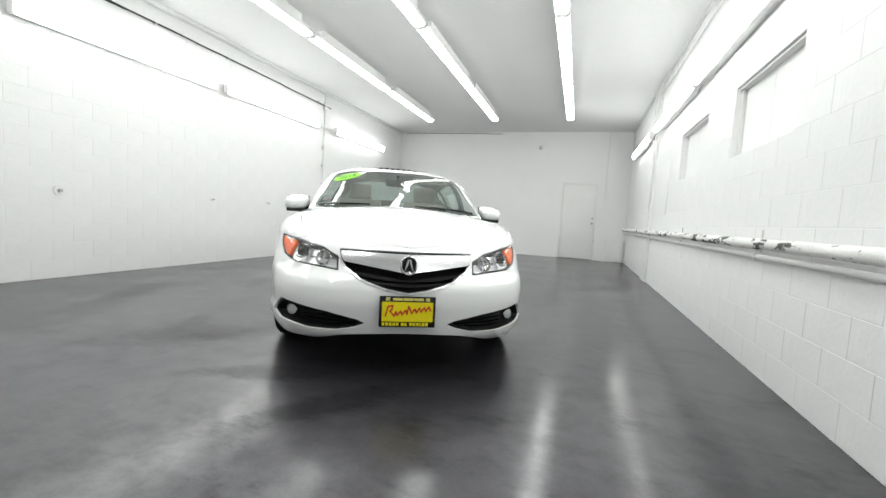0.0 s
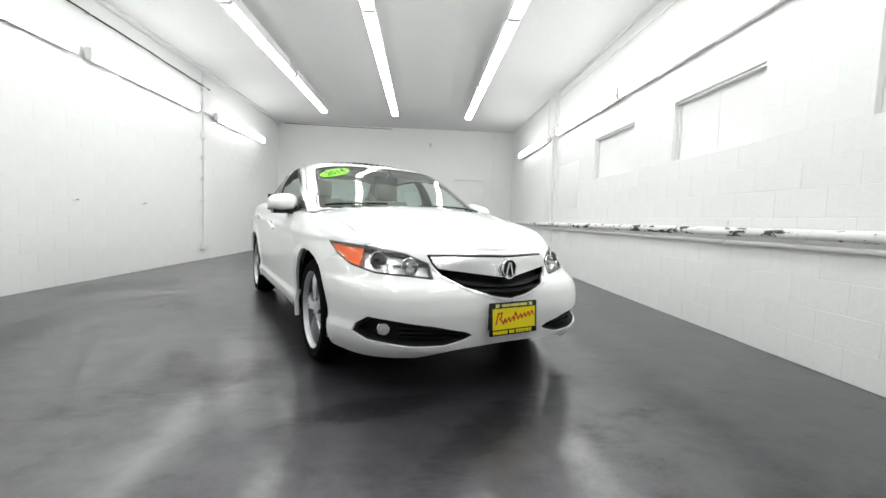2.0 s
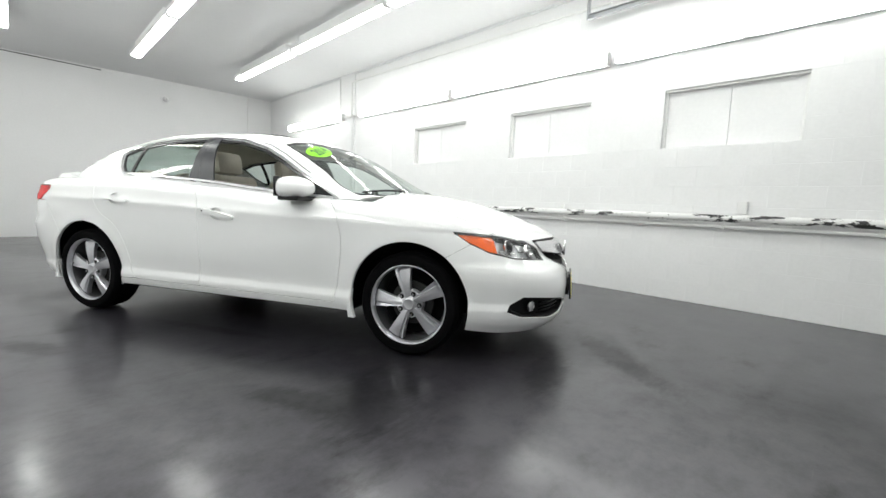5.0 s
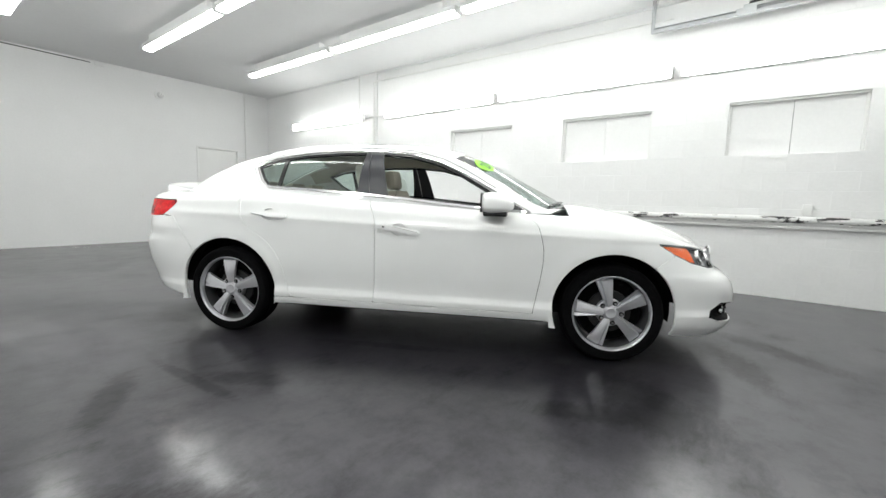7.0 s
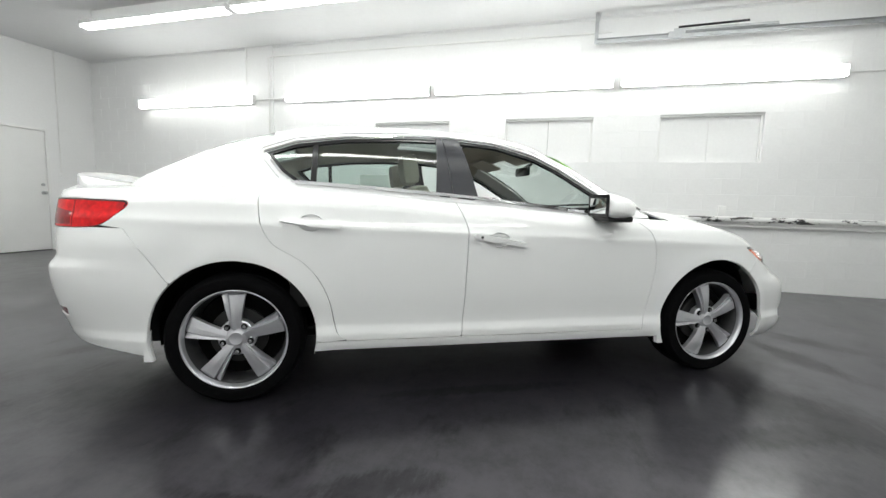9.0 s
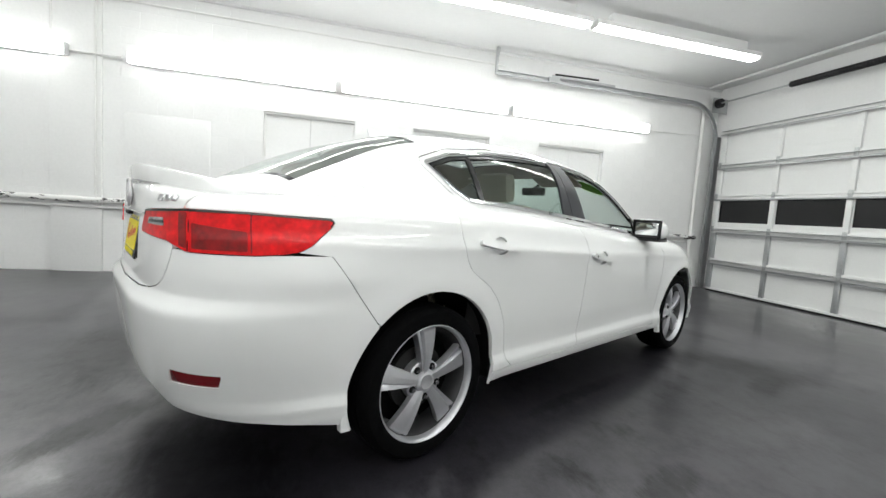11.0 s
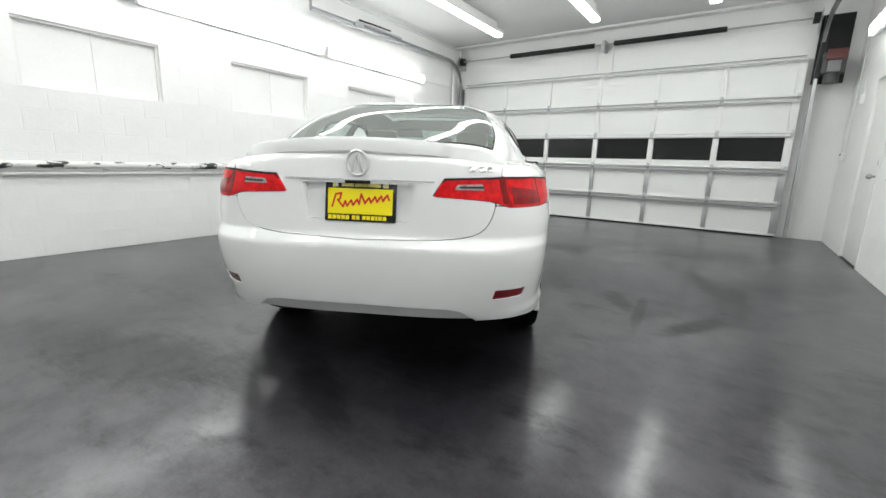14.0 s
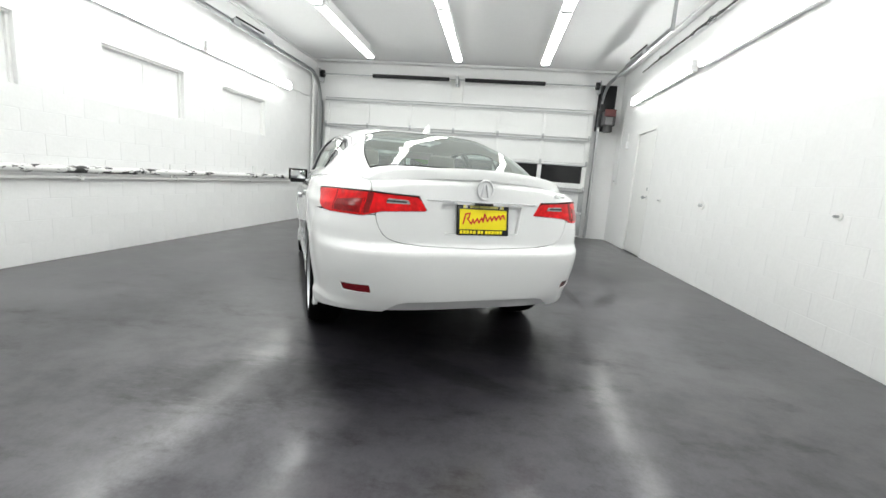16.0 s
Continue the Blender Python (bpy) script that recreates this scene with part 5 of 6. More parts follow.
part("rear_valance", skin(body, np.linspace(0.8, 1, 120), np.linspace(0, 0.35, 50), lambda x, y, z, u, v: np.where(y > 1.9, inside(x, z, VALANCE) + 0.004, -1.0), out=-0.014, flange=0.012), VALM, car, "pale grey lower valance")

# spoiler on the trunk lid
_U, _V = np.meshgrid(np.linspace(0.66, 1, 160), np.linspace(0.97, 2, 90), indexing="ij")
_X, _Y, _Z = (q.ravel() for q in body(_U, _V))


def deck(x, y):
    """Height of the trunk's top at a place."""
    d2 = (_X - abs(x)) ** 2 + (_Y - y) ** 2
    i = np.argsort(d2)[:6]
    w = 1 / (d2[i] + 1e-5)
    return float((_Z[i] * w).sum() / w.sum())


bm = bmesh.new()
rows = []
lip_edge = curve((0, 2.226), (0.30, 2.205), (0.45, 2.164), (0.55, 2.10), (0.635, 2.02))
ease = lambda f: min(max(f, 0.0), 1.0) ** 2 * (3 - 2 * min(max(f, 0.0), 1.0))
for k in range(81):
    q = -1 + 2 * k / 80
    x = 0.635 * q
    a = abs(q)
    yr = float(lip_edge(abs(x)))
    zt = 1.113 - 0.062 * a ** 2.2
    wing = ease((a - 0.58) / 0.10)
    fade = 1 - 0.85 * ease((a - 0.86) / 0.14)
    top = []
    for dy, f in ((-0.30, 0.0), (-0.24, 0.12), (-0.17, 0.38), (-0.10, 0.70), (-0.05, 0.90), (-0.015, 1.0), (0.0, 0.985)):
        base = deck(x, yr + dy)
        top.append((dy, base + (max(zt, base + 0.004) - base) * f * (0.25 + 0.75 * fade) + 0.002 - 0.010 * (1 - fade) * (f < 0.2)))
    low = deck(x, yr - 0.02)
    lip = top[-1][1]
    foot = max(1.060 - 0.03 * a + (low - 0.012 - 1.060 + 0.03 * a) * wing, low - 0.012)
    foot = min(foot, lip - 0.014)
    under_ = [(0.005, lip - 0.010), (0.001, foot), (-0.010, foot - 0.006), (-0.022, low - 0.014), (-0.12, low - 0.03), (-0.28, low - 0.04)]
    rows.append([bm.verts.new((x, yr + dy, z)) for dy, z in top + under_])
for p, q in zip(rows[:-1], rows[1:]):
    for j in range(len(p)):
        bm.faces.new((p[j], p[(j + 1) % len(p)], q[(j + 1) % len(p)], q[j]))
bm.faces.new(rows[0])
bm.faces.new(rows[-1])
bmesh.ops.recalc_face_normals(bm, faces=bm.faces)
part("spoiler", bm, PAINT, trunk, "white lip spoiler", smooth=50)

# roof fin, wipers, cowl, sunroof wind deflector
bm = bmesh.new()
rows = []
for k in range(9):
    f = k / 8
    h = 0.075 * f ** 1.4 * (1 if f < 0.9 else 0.85)
    w = 0.022 * (1 - 0.2 * f)
    y = 0.97 + 0.17 * f
    zb = float(g_roof(0.97 + 0.15 * f)) - 0.010
    rows.append([bm.verts.new(c) for c in ((-w, y, zb), (-0.35 * w, y + 0.02 * f, zb + 0.01 + h), (0.35 * w, y + 0.02 * f, zb + 0.01 + h), (w, y, zb))])
for p, q in zip(rows[:-1], rows[1:]):
    for j in range(4):
        bm.faces.new((p[j], p[(j + 1) % 4], q[(j + 1) % 4], q[j]))
bm.faces.new(rows[0])
bm.faces.new(rows[-1])
bmesh.ops.recalc_face_normals(bm, faces=bm.faces)
part("roof_antenna", bm, PAINT, car, "white shark-fin antenna", smooth=50)
bm = bmesh.new()
for k in range(12):
    xa_ = -0.36 + 0.06 * k
    zc_ = 1.404 - 0.02 * ((xa_ + 0.03) / 0.36) ** 2
    box(bm, xa_, xa_ + 0.046, 0.0, 0.010, zc_ - 0.01, zc_ + 0.022)
part("wind_deflector", bm, BLACKP, car, "black sunroof wind deflector")
part("cowl", skin(cabin, np.linspace(-0.95, -0.80, 30), np.linspace(0.2, 1, 60), lambda x, y, z, u, v: np.minimum(-0.915 - u, v - 0.70), out=0.002, flange=0.01), MATTBLACK, car, "black cowl below the windscreen")
for side_, lo, hi in ((1, 0.35, 0.98), (-1, 0.30, 0.92)):
    part("wiper", skin(cabin, np.linspace(-0.95, -0.80, 120), np.linspace(0.2, 1, 90), lambda x, y, z, u, v: np.minimum.reduce([0.005 - np.abs(u + 0.893 - 0.02 * v), (v - lo) * 0.5, (hi - v) * 0.5]), out=0.012, flange=0.01, both=False, side=side_), BLACKP, car)

# stickers on the glass
SX, SZ, SC, SS = 0.475, 1.262, math.cos(radians(17)), math.sin(radians(17))
oval = lambda x, z: 1 - np.hypot(((x - SX) * SC - (z - SZ) * SS) / 0.128, ((z - SZ) * SC + (x - SX) * SS) / 0.031)
WS_U, WS_V = np.linspace(-0.6, -0.1, 220), np.linspace(0.3, 0.95, 220)
part("year_sticker", skin(cabin, WS_U, WS_V, lambda x, y, z, u, v: np.minimum(oval(x, z) * 0.03, 0.1 - y - 0.1), out=0.001, flange=0, both=False, side=-1), GREEN, car, "lime green oval year sticker")
txt = bpy.data.curves.new("year", "FONT")
txt.body, txt.size, txt.align_x, txt.align_y, txt.extrude = "2014", 0.056, "CENTER", "CENTER", 0.0
txt.offset = 0.0012
tmp = bpy.data.objects.new("year", txt)
scene.collection.objects.link(tmp)
me = bpy.data.meshes.new_from_object(tmp.evaluated_get(bpy.context.evaluated_depsgraph_get()))
bpy.data.objects.remove(tmp)
me.materials.append(GREENINK)
_GX, _GY, _GZ = (q.ravel() for q in cabin(*np.meshgrid(WS_U, WS_V, indexing="ij")))
for v in me.vertices:
    x, z = -SX + SC * v.co.x * 1.45 - SS * v.co.y * 0.85, SZ + SS * v.co.x * 1.45 + SC * v.co.y * 0.85
    d2 = (_GX + x) ** 2 + (_GZ - z) ** 2
    near = np.argsort(d2)[:5]
    wt = 1 / (d2[near] + 1e-7)
    v.co = (x, float((_GY[near] * wt).sum() / wt.sum()) - 0.006, z + 0.003)
yr = new("year_digits", me)
yr.parent = car
part("window_paper", skin(cabin, np.linspace(0.3, 0.9, 80), np.linspace(0, 0.5, 60), lambda x, y, z, u, v: inside(y, z, [(0.44, 1.04), (0.74, 1.05), (0.74, 1.215), (0.47, 1.225), (0.44, 1.20)]), out=-0.016, flange=0, both=False, side=1), PAPER, car, "white paper sheet inside the rear window")

# ---- cabin furniture ----
def soft(x0, x1, y0, y1, z0, z1, r, tilt=0.0):
    bm = B(x0, x1, y0, y1, z0, z1, bevel=r)
    if tilt:
        c = Vector(((x0 + x1) / 2, (y0 + y1) / 2, z0))
        bm.transform(Matrix.Translation(c) @ Matrix.Rotation(radians(tilt), 4, "X") @ Matrix.Translation(-c))
    return bm


bm = soft(-0.70, 0.70, -0.98, -0.52, 0.66, 0.93, 0.06)
dash = part("dashboard", bm, DASH, car, "charcoal dashboard")
part("binnacle", soft(0.20, 0.54, -0.70, -0.52, 0.90, 0.985, 0.035), DASH, dash)
part("centre_screen", soft(-0.12, 0.12, -0.60, -0.53, 0.90, 0.975, 0.02), BLACKP, dash)
part("console", soft(-0.12, 0.12, -0.60, 0.35, 0.30, 0.62, 0.03), DASH, dash)
bm = bmesh.new()
m = pose(0.37, -0.40, 0.86, -62, 0, 0)
rr, n1, n2 = 0.178, 32, 8
rings = [[bm.verts.new(m @ Vector(((rr + 0.015 * math.cos(b)) * math.cos(a), (rr + 0.015 * math.cos(b)) * math.sin(a), 0.015 * math.sin(b)))) for b in [2 * math.pi * j / n2 for j in range(n2)]] for a in [2 * math.pi * i / n1 for i in range(n1)]]
for i in range(n1):
    for j in range(n2):
        bm.faces.new((rings[i][j], rings[(i + 1) % n1][j], rings[(i + 1) % n1][(j + 1) % n2], rings[i][(j + 1) % n2]))
sw_ = part("steering_wheel", bm, BLACKP, car, "black leather steering wheel")
bm = bmesh.new()
for a in (0, 180, 270):
    d = Vector((math.cos(radians(a)), math.sin(radians(a)), 0))
    rod(bm, m @ Vector((0, 0, -0.02)), m @ (0.178 * d), 0.016, 8)
bmesh.ops.create_uvsphere(bm, u_segments=16, v_segments=10, radius=0.06, matrix=m @ Matrix.Diagonal((1, 1, 0.5, 1)))
part("wheel_spokes", bm, DASH, sw_)
part("steering_column", rod(bmesh.new(), m @ Vector((0, 0, -0.01)), m @ Vector((0, 0, -0.25)), 0.04, 12), DASH, sw_)
for x in (-0.37, 0.37):
    seat = part("front_seat", soft(x - 0.25, x + 0.25, -0.22, 0.28, 0.42, 0.60, 0.06), BEIGE, car, "beige leather front seat")
    part("seat_back", soft(x - 0.24, x + 0.24, 0.22, 0.36, 0.50, 1.10, 0.06, -14), BEIGE, seat)
    for q in (-1, 1):
        part("bolster", soft(x + q * 0.20 - 0.05, x + q * 0.20 + 0.05, 0.17, 0.30, 0.56, 0.98, 0.04, -14), BEIGE, seat)
    part("headrest", soft(x - 0.13, x + 0.13, 0.40, 0.50, 1.09, 1.27, 0.045, -8), BEIGE, seat)
    part("seat_base", B(x - 0.20, x + 0.20, -0.15, 0.25, 0.29, 0.43), DASH, seat)
    for q in (-0.06, 0.06):
        part("headrest_post", rod(bmesh.new(), (x + q, 0.42, 1.02), (x + q, 0.445, 1.12), 0.006, 8), CHROME, seat)
bench = part("rear_bench", soft(-0.62, 0.62, 0.62, 1.05, 0.42, 0.58, 0.05), BEIGE, car, "beige leather rear bench")
part("bench_back", soft(-0.60, 0.60, 1.02, 1.16, 0.48, 1.02, 0.05, -16), BEIGE, bench)
for x in (-0.36, 0.0, 0.36):
    part("headrest", soft(x - 0.12, x + 0.12, 1.22, 1.31, 1.01, 1.12, 0.035, -10), BEIGE, bench)
part("parcel_shelf", B(-0.60, 0.60, 1.17, 1.80, 0.985, 1.005), CARPET, car)
part("cabin_floor", B(-0.66, 0.66, -0.95, 1.2, 0.295, 0.31), DASH, car)
rvm = part("rear_view_mirror", soft(-0.11, 0.11, -0.445, -0.415, 1.20, 1.265, 0.014), BLACKP, car)
part("mirror_stem", rod(bmesh.new(), (0, -0.44, 1.26), (0, -0.50, 1.295), 0.012, 8), BLACKP, rvm)
for x in (-0.33, 0.33):
    part("sun_visor", soft(x - 0.17, x + 0.17, -0.32, -0.16, 1.285, 1.30, 0.005, 22), HEADLINER, car)
# ---- overhead door ----
DY = -5.12
SEC = (0.02, 0.53, 1.06, 1.60, 2.13, 2.70)
COL = [GX0 + 0.02 + (GX1 - GX0 - 0.04) * k / 6 for k in range(7)]
overhead = tagged(new("door_1"), "closed white sectional overhead door with a row of dark panes", "door", kind="structure")
for r in range(5):
    z0, z1 = SEC[r], SEC[r + 1]
    for k in range(6):
        x0, x1 = COL[k], COL[k + 1]
        if r == 2:
            bm = bmesh.new()
            box(bm, x0, x1, DY - 0.05, DY - 0.02, z0 + 0.002, 1.175)
            box(bm, x0, x1, DY - 0.05, DY - 0.02, 1.565, z1 - 0.002)
            box(bm, x0, x0 + 0.045, DY - 0.05, DY - 0.02, 1.175, 1.565)
            box(bm, x1 - 0.045, x1, DY - 0.05, DY - 0.02, 1.175, 1.565)
            part("panel", bm, DOORSKIN, overhead, smooth=0)
            part("pane", B(x0 + 0.045, x1 - 0.045, DY - 0.040, DY - 0.034, 1.175, 1.565), NIGHT, overhead, "dark window pane at night", smooth=0)
        else:
            bm = B(x0, x1, DY - 0.05, DY - 0.02, z0 + 0.002, z1 - 0.002)
            # pressed lines along the panel
            for zz in (z0 + 0.17, z0 + 0.36):
                box(bm, x0 + 0.03, x1 - 0.03, DY - 0.022, DY - 0.016, zz - 0.004, zz + 0.004)
            part("panel", bm, DOORSKIN, overhead, smooth=0)
    # rails at the top and foot of each section
    bm = bmesh.new()
    box(bm, COL[0], COL[-1], DY - 0.02, DY + 0.004, z1 - 0.055, z1 - 0.003, bevel=0.003)
    part("rail", bm, DOORSKIN, overhead)
    bm = bmesh.new()
    box(bm, COL[0], COL[-1], DY - 0.02, DY + 0.004, z0 + 0.003, z0 + 0.035, bevel=0.003)
    part("rail", bm, DOORSKIN, overhead)
    for k in range(7):
        w = 0.035 if 0 < k < 6 else 0.05
        xm = min(max(COL[k], COL[0] + w / 2), COL[-1] - w / 2)
        part("stile", B(xm - w, xm + w, DY - 0.019, DY + 0.010, z0 + 0.036, z1 - 0.056, bevel=0.003), STEEL if r < 2 else DOORSKIN, overhead, "galvanised steel stile" if r < 2 else "")
    # stiffening struts
    if r in (0, 1, 3, 4):
        bm = bmesh.new()
        zz = z1 - 0.06
        box(bm, COL[0], COL[-1], DY + 0.004, DY + 0.055, zz - 0.004, zz + 0.002)
        box(bm, COL[0], COL[-1], DY + 0.050, DY + 0.055, zz - 0.018, zz + 0.002)
        box(bm, COL[0], COL[-1], DY + 0.004, DY + 0.055, zz + 0.05, zz + 0.055)
        part("strut", bm, STEEL, overhead, "galvanised stiffening strut", smooth=0)
    else:
        part("strut", rod(bmesh.new(), (COL[0], DY + 0.03, z1 - 0.055), (COL[-1], DY + 0.03, z1 - 0.055), 0.014, 10), STEEL, overhead, "thin galvanised bar across the panes")
    for k in range(7):
        bm = bmesh.new()
        box(bm, COL[k] - 0.025, COL[k] + 0.025, DY + 0.008, DY + 0.016, z1 - 0.05, z1 + 0.05, bevel=0.003)
        rod(bm, (COL[k] - 0.03, DY + 0.016, z1), (COL[k] + 0.03, DY + 0.016, z1), 0.009, 8)
        if r < 4:
            part("hinge", bm, STEEL, overhead)
        else:
            bm.free()
part("bottom_seal", B(COL[0], COL[-1], DY - 0.05, DY + 0.004, 0.0, 0.021, bevel=0.004), MATTB, overhead, "black rubber seal")

# torsion shaft with two springs
spring = thing("torsion_spring", "black torsion springs on a steel shaft above the overhead door", "door spring")
SZ, SY = 3.17, -5.02
part("shaft", rod(bmesh.new(), (-3.05, SY, SZ), (3.0, SY, SZ), 0.0135, 12), STEEL, spring)
for x0, x1 in ((0.10, 1.78), (-1.92, -0.24)):
    n, turns = 0, 46
    bm = bmesh.new()
    rod(bm, (x0, SY, SZ), (x1, SY, SZ), 0.036, 16)
    for k in range(turns):
        x = x0 + (x1 - x0) * (k + 0.5) / turns
        rod(bm, (x - 0.010, SY, SZ), (x + 0.010, SY, SZ), 0.043, 14)
    part("coil", bm, BLACKM, spring, "black coil spring")
for x in (-0.07,):
    part("bracket", B(x - 0.03, x + 0.03, YF + 0.002, SY + 0.06, SZ - 0.11, SZ + 0.06, bevel=0.004), STEEL, spring)
    part("bracket_board", B(x - 0.13, x + 0.13, YF, YF + 0.03, 2.72, 3.30, bevel=0.004), TRIM, spring, "white painted centre board")
for x in (2.92, -2.98):
    part("cable_drum", rod(bmesh.new(), (x - 0.035, SY, SZ), (x + 0.035, SY, SZ), 0.075, 20), BLACKM, spring)
    part("bearing_plate", B(x + (0.05 if x > 0 else -0.055), x + (0.055 if x > 0 else -0.05), YF + 0.002, SY + 0.09, SZ - 0.15, SZ + 0.10), STEEL, spring)


def door_track(x, s, back):
    """The side track: upright, bend, and the run under the ceiling with its hanger."""
    tr = thing("door_track", "galvanised steel overhead door track with a ceiling hanger", "door track", group="door tracks")
    pts = [(x, DY + 0.06, 0.05), (x, DY + 0.06, 2.55)]
    for k in range(1, 9):
        a = math.pi / 2 * k / 8
        pts.append((x, DY + 0.06 + 0.55 * (1 - math.cos(a)), 2.55 + 0.58 * math.sin(a)))
    pts.append((x, back, 3.115))
    bm = bmesh.new()
    for a, b in zip(pts[:-1], pts[1:]):
        a, b = Vector(a), Vector(b)
        d = (b - a).normalized()
        n = Vector((1, 0, 0)).cross(d)
        q = [[p + s * dx * Vector((1, 0, 0)) + dn * n for dx, dn in ((-0.02, -0.03), (-0.02, 0.03), (0.02, 0.03), (0.02, 0.025), (-0.015, 0.025), (-0.015, -0.025), (0.02, -0.025), (0.02, -0.03))] for p in (a - 0.004 * d, b + 0.004 * d)]
        vs = [[bm.verts.new(c) for c in row] for row in q]
        for j in range(8):
            bm.faces.new((vs[0][j], vs[0][(j + 1) % 8], vs[1][(j + 1) % 8], vs[1][j]))
        bm.faces.new(vs[0])
        bm.faces.new(vs[1])
    bmesh.ops.recalc_face_normals(bm, faces=bm.faces)
    part("rail", bm, STEEL, tr, smooth=0)
    bm = bmesh.new()
    box(bm, x - 0.02, x + 0.02, DY - 0.04, DY + 0.03, 0.02, 2.62)
    part("jamb_angle", bm, STEEL, tr, smooth=0)
    bm = bmesh.new()
    tube(bm, [(x, back + 0.02, 3.10), (x, back - 0.04, ZC)], 0.004, 4)
    box(bm, x - 0.022, x + 0.022, back - 0.003, back + 0.003, 3.09, ZC)
    box(bm, x - 0.003, x + 0.003, back - 0.022, back + 0.022, 3.09, ZC)
    part("hanger", bm, STEEL, tr, "perforated steel hanger", smooth=0)
    bm = bmesh.new()
    box(bm, x - 0.02, x + 0.02, back - 2.0, back - 0.9, 3.165, 3.17)
    box(bm, x - 0.003, x + 0.003, back - 2.0, back - 0.9, 3.165, 3.20)
    box(bm, x - 0.03, x + 0.03, back - 1.02, back - 0.84, 3.085, 3.16)
    part("splice_plate", bm, STEEL, tr, smooth=0)
    part("spring_bumper", rod(bmesh.new(), (x, back - 1.7, 3.235), (x, back - 0.95, 3.215), 0.014, 8), BLACKM, tr, "dark rod above the rail")
    return tr


door_track(2.97, -1, -1.0)
door_track(-3.10, 1, -1.6)

# door motor on the side of the door
FACEM = material("dull_grey_metal", (0.22, 0.22, 0.225), 0.5, 0.5, spread=0.1)
op = thing("door_opener", "dark grey jackshaft door opener with a dull red cover", "door opener")
part("case", B(-3.38, -3.12, -5.02, -4.86, 2.38, 2.66, bevel=0.02), DARKGREY, op)
part("cover", B(-3.37, -3.15, -4.87, -4.83, 2.56, 2.70, bevel=0.015), REDP, op, "dull red top cover")
part("motor", rod(bmesh.new(), (-3.25, -4.94, 2.26), (-3.25, -4.94, 2.40), 0.085, 24), DARKGREY, op)
part("motor_face", B(-3.32, -3.18, -4.86, -4.845, 2.40, 2.55, bevel=0.006), FACEM, op, "dull grey face plate")
part("mounting_plate", B(-3.42, -3.06, YF, YF + 0.02, 2.30, 3.24, bevel=0.003), BLACKM, op)
part("chain_guard", B(-3.14, -3.08, -5.06, -4.96, 2.36, 3.18, bevel=0.008), BLACKM, op)
part("arm", B(-3.30, -3.22, YF + 0.018, -4.98, 2.46, 2.56), BLACKM, op)

# ---- doors for people ----
def flush_door(name, w, h, label):
    """A flush door leaf in a frame, in the xz plane, hinges at x = 0, facing -y."""
    d = tagged(new(name), label, "door", kind="structure")
    part("leaf", B(0.045, w - 0.045, 0.02, 0.06, 0.012, h - 0.045, bevel=0.003), TRIM, d)
    part("jamb", B(0, 0.042, -0.008, 0.10, 0, h, bevel=0.003), TRIM, d)
    part("jamb", B(w - 0.042, w, -0.008, 0.10, 0, h, bevel=0.003), TRIM, d)
    part("head", B(0.042, w - 0.042, -0.008, 0.10, h - 0.042, h, bevel=0.003), TRIM, d)
    k = part("knob", rod(bmesh.new(), (w - 0.11, 0.02, 1.0), (w - 0.11, -0.03, 1.0), 0.013, 12), STEEL, d, "round metal knob")
    bm = bmesh.new()
    bmesh.ops.create_uvsphere(bm, u_segments=16, v_segments=10, radius=0.028, matrix=Matrix.Translation((w - 0.11, -0.045, 1.0)))
    part("knob_ball", bm, STEEL, k)
    part("rose", rod(bmesh.new(), (w - 0.11, 0.022, 1.0), (w - 0.11, 0.014, 1.0), 0.032, 16), STEEL, d)
    part("deadbolt", rod(bmesh.new(), (w - 0.11, 0.022, 1.14), (w - 0.11, 0.002, 1.14), 0.026, 16), STEEL, d)
    for z in (0.25, 1.05, 1.85):
        part("hinge", rod(bmesh.new(), (0.043, 0.012, z - 0.05), (0.043, 0.012, z + 0.05), 0.008, 8), TRIM, d)
    part("threshold", B(0.042, w - 0.042, 0.0, 0.10, 0.0, 0.012), BLACKM, d, smooth=0)
    part("backing", B(0.0, w, 0.11, 0.14, 0, h), BLACKM, d, smooth=0)
    return d


d2 = flush_door("door_2", BD1 - BD0, BDZ, "closed white flush door in the end wall")
d2.matrix_world = pose(BD0, YB, 0)
d3 = flush_door("door_3", LD1 - LD0, LDZ, "closed white flush door in the block wall")
d3.matrix_world = pose(XL, LD0, 0, 0, 0, 90)

# ---- pipes and cables along the walls ----
pipe = thing("wall_pipe", "white insulated pipe with torn black patches along the block wall", "pipe")
pts = [(XR - 0.075, 7.98, 0.885), (XR - 0.075, -4.9, 0.885)]
bm = bmesh.new()
n = 26
rows = []
for k in range(240):
    y = 7.95 - k * 12.9 / 239
    r = 0.036 + 0.004 * noise.noise((0, y * 3.1, 2.0)) + 0.003 * noise.noise((5, y * 11, 0))
    rows.append([bm.verts.new((XR - 0.075 + r * math.cos(2 * math.pi * j / n), y, 0.885 + (r + 0.003 * noise.noise((j * 0.9, y * 6, 1))) * math.sin(2 * math.pi * j / n))) for j in range(n)])
for p, q in zip(rows[:-1], rows[1:]):
    for j in range(n):
        bm.faces.new((p[j], p[(j + 1) % n], q[(j + 1) % n], q[j]))
bmesh.ops.recalc_face_normals(bm, faces=bm.faces)
part("pipe", bm, WRAP, pipe)
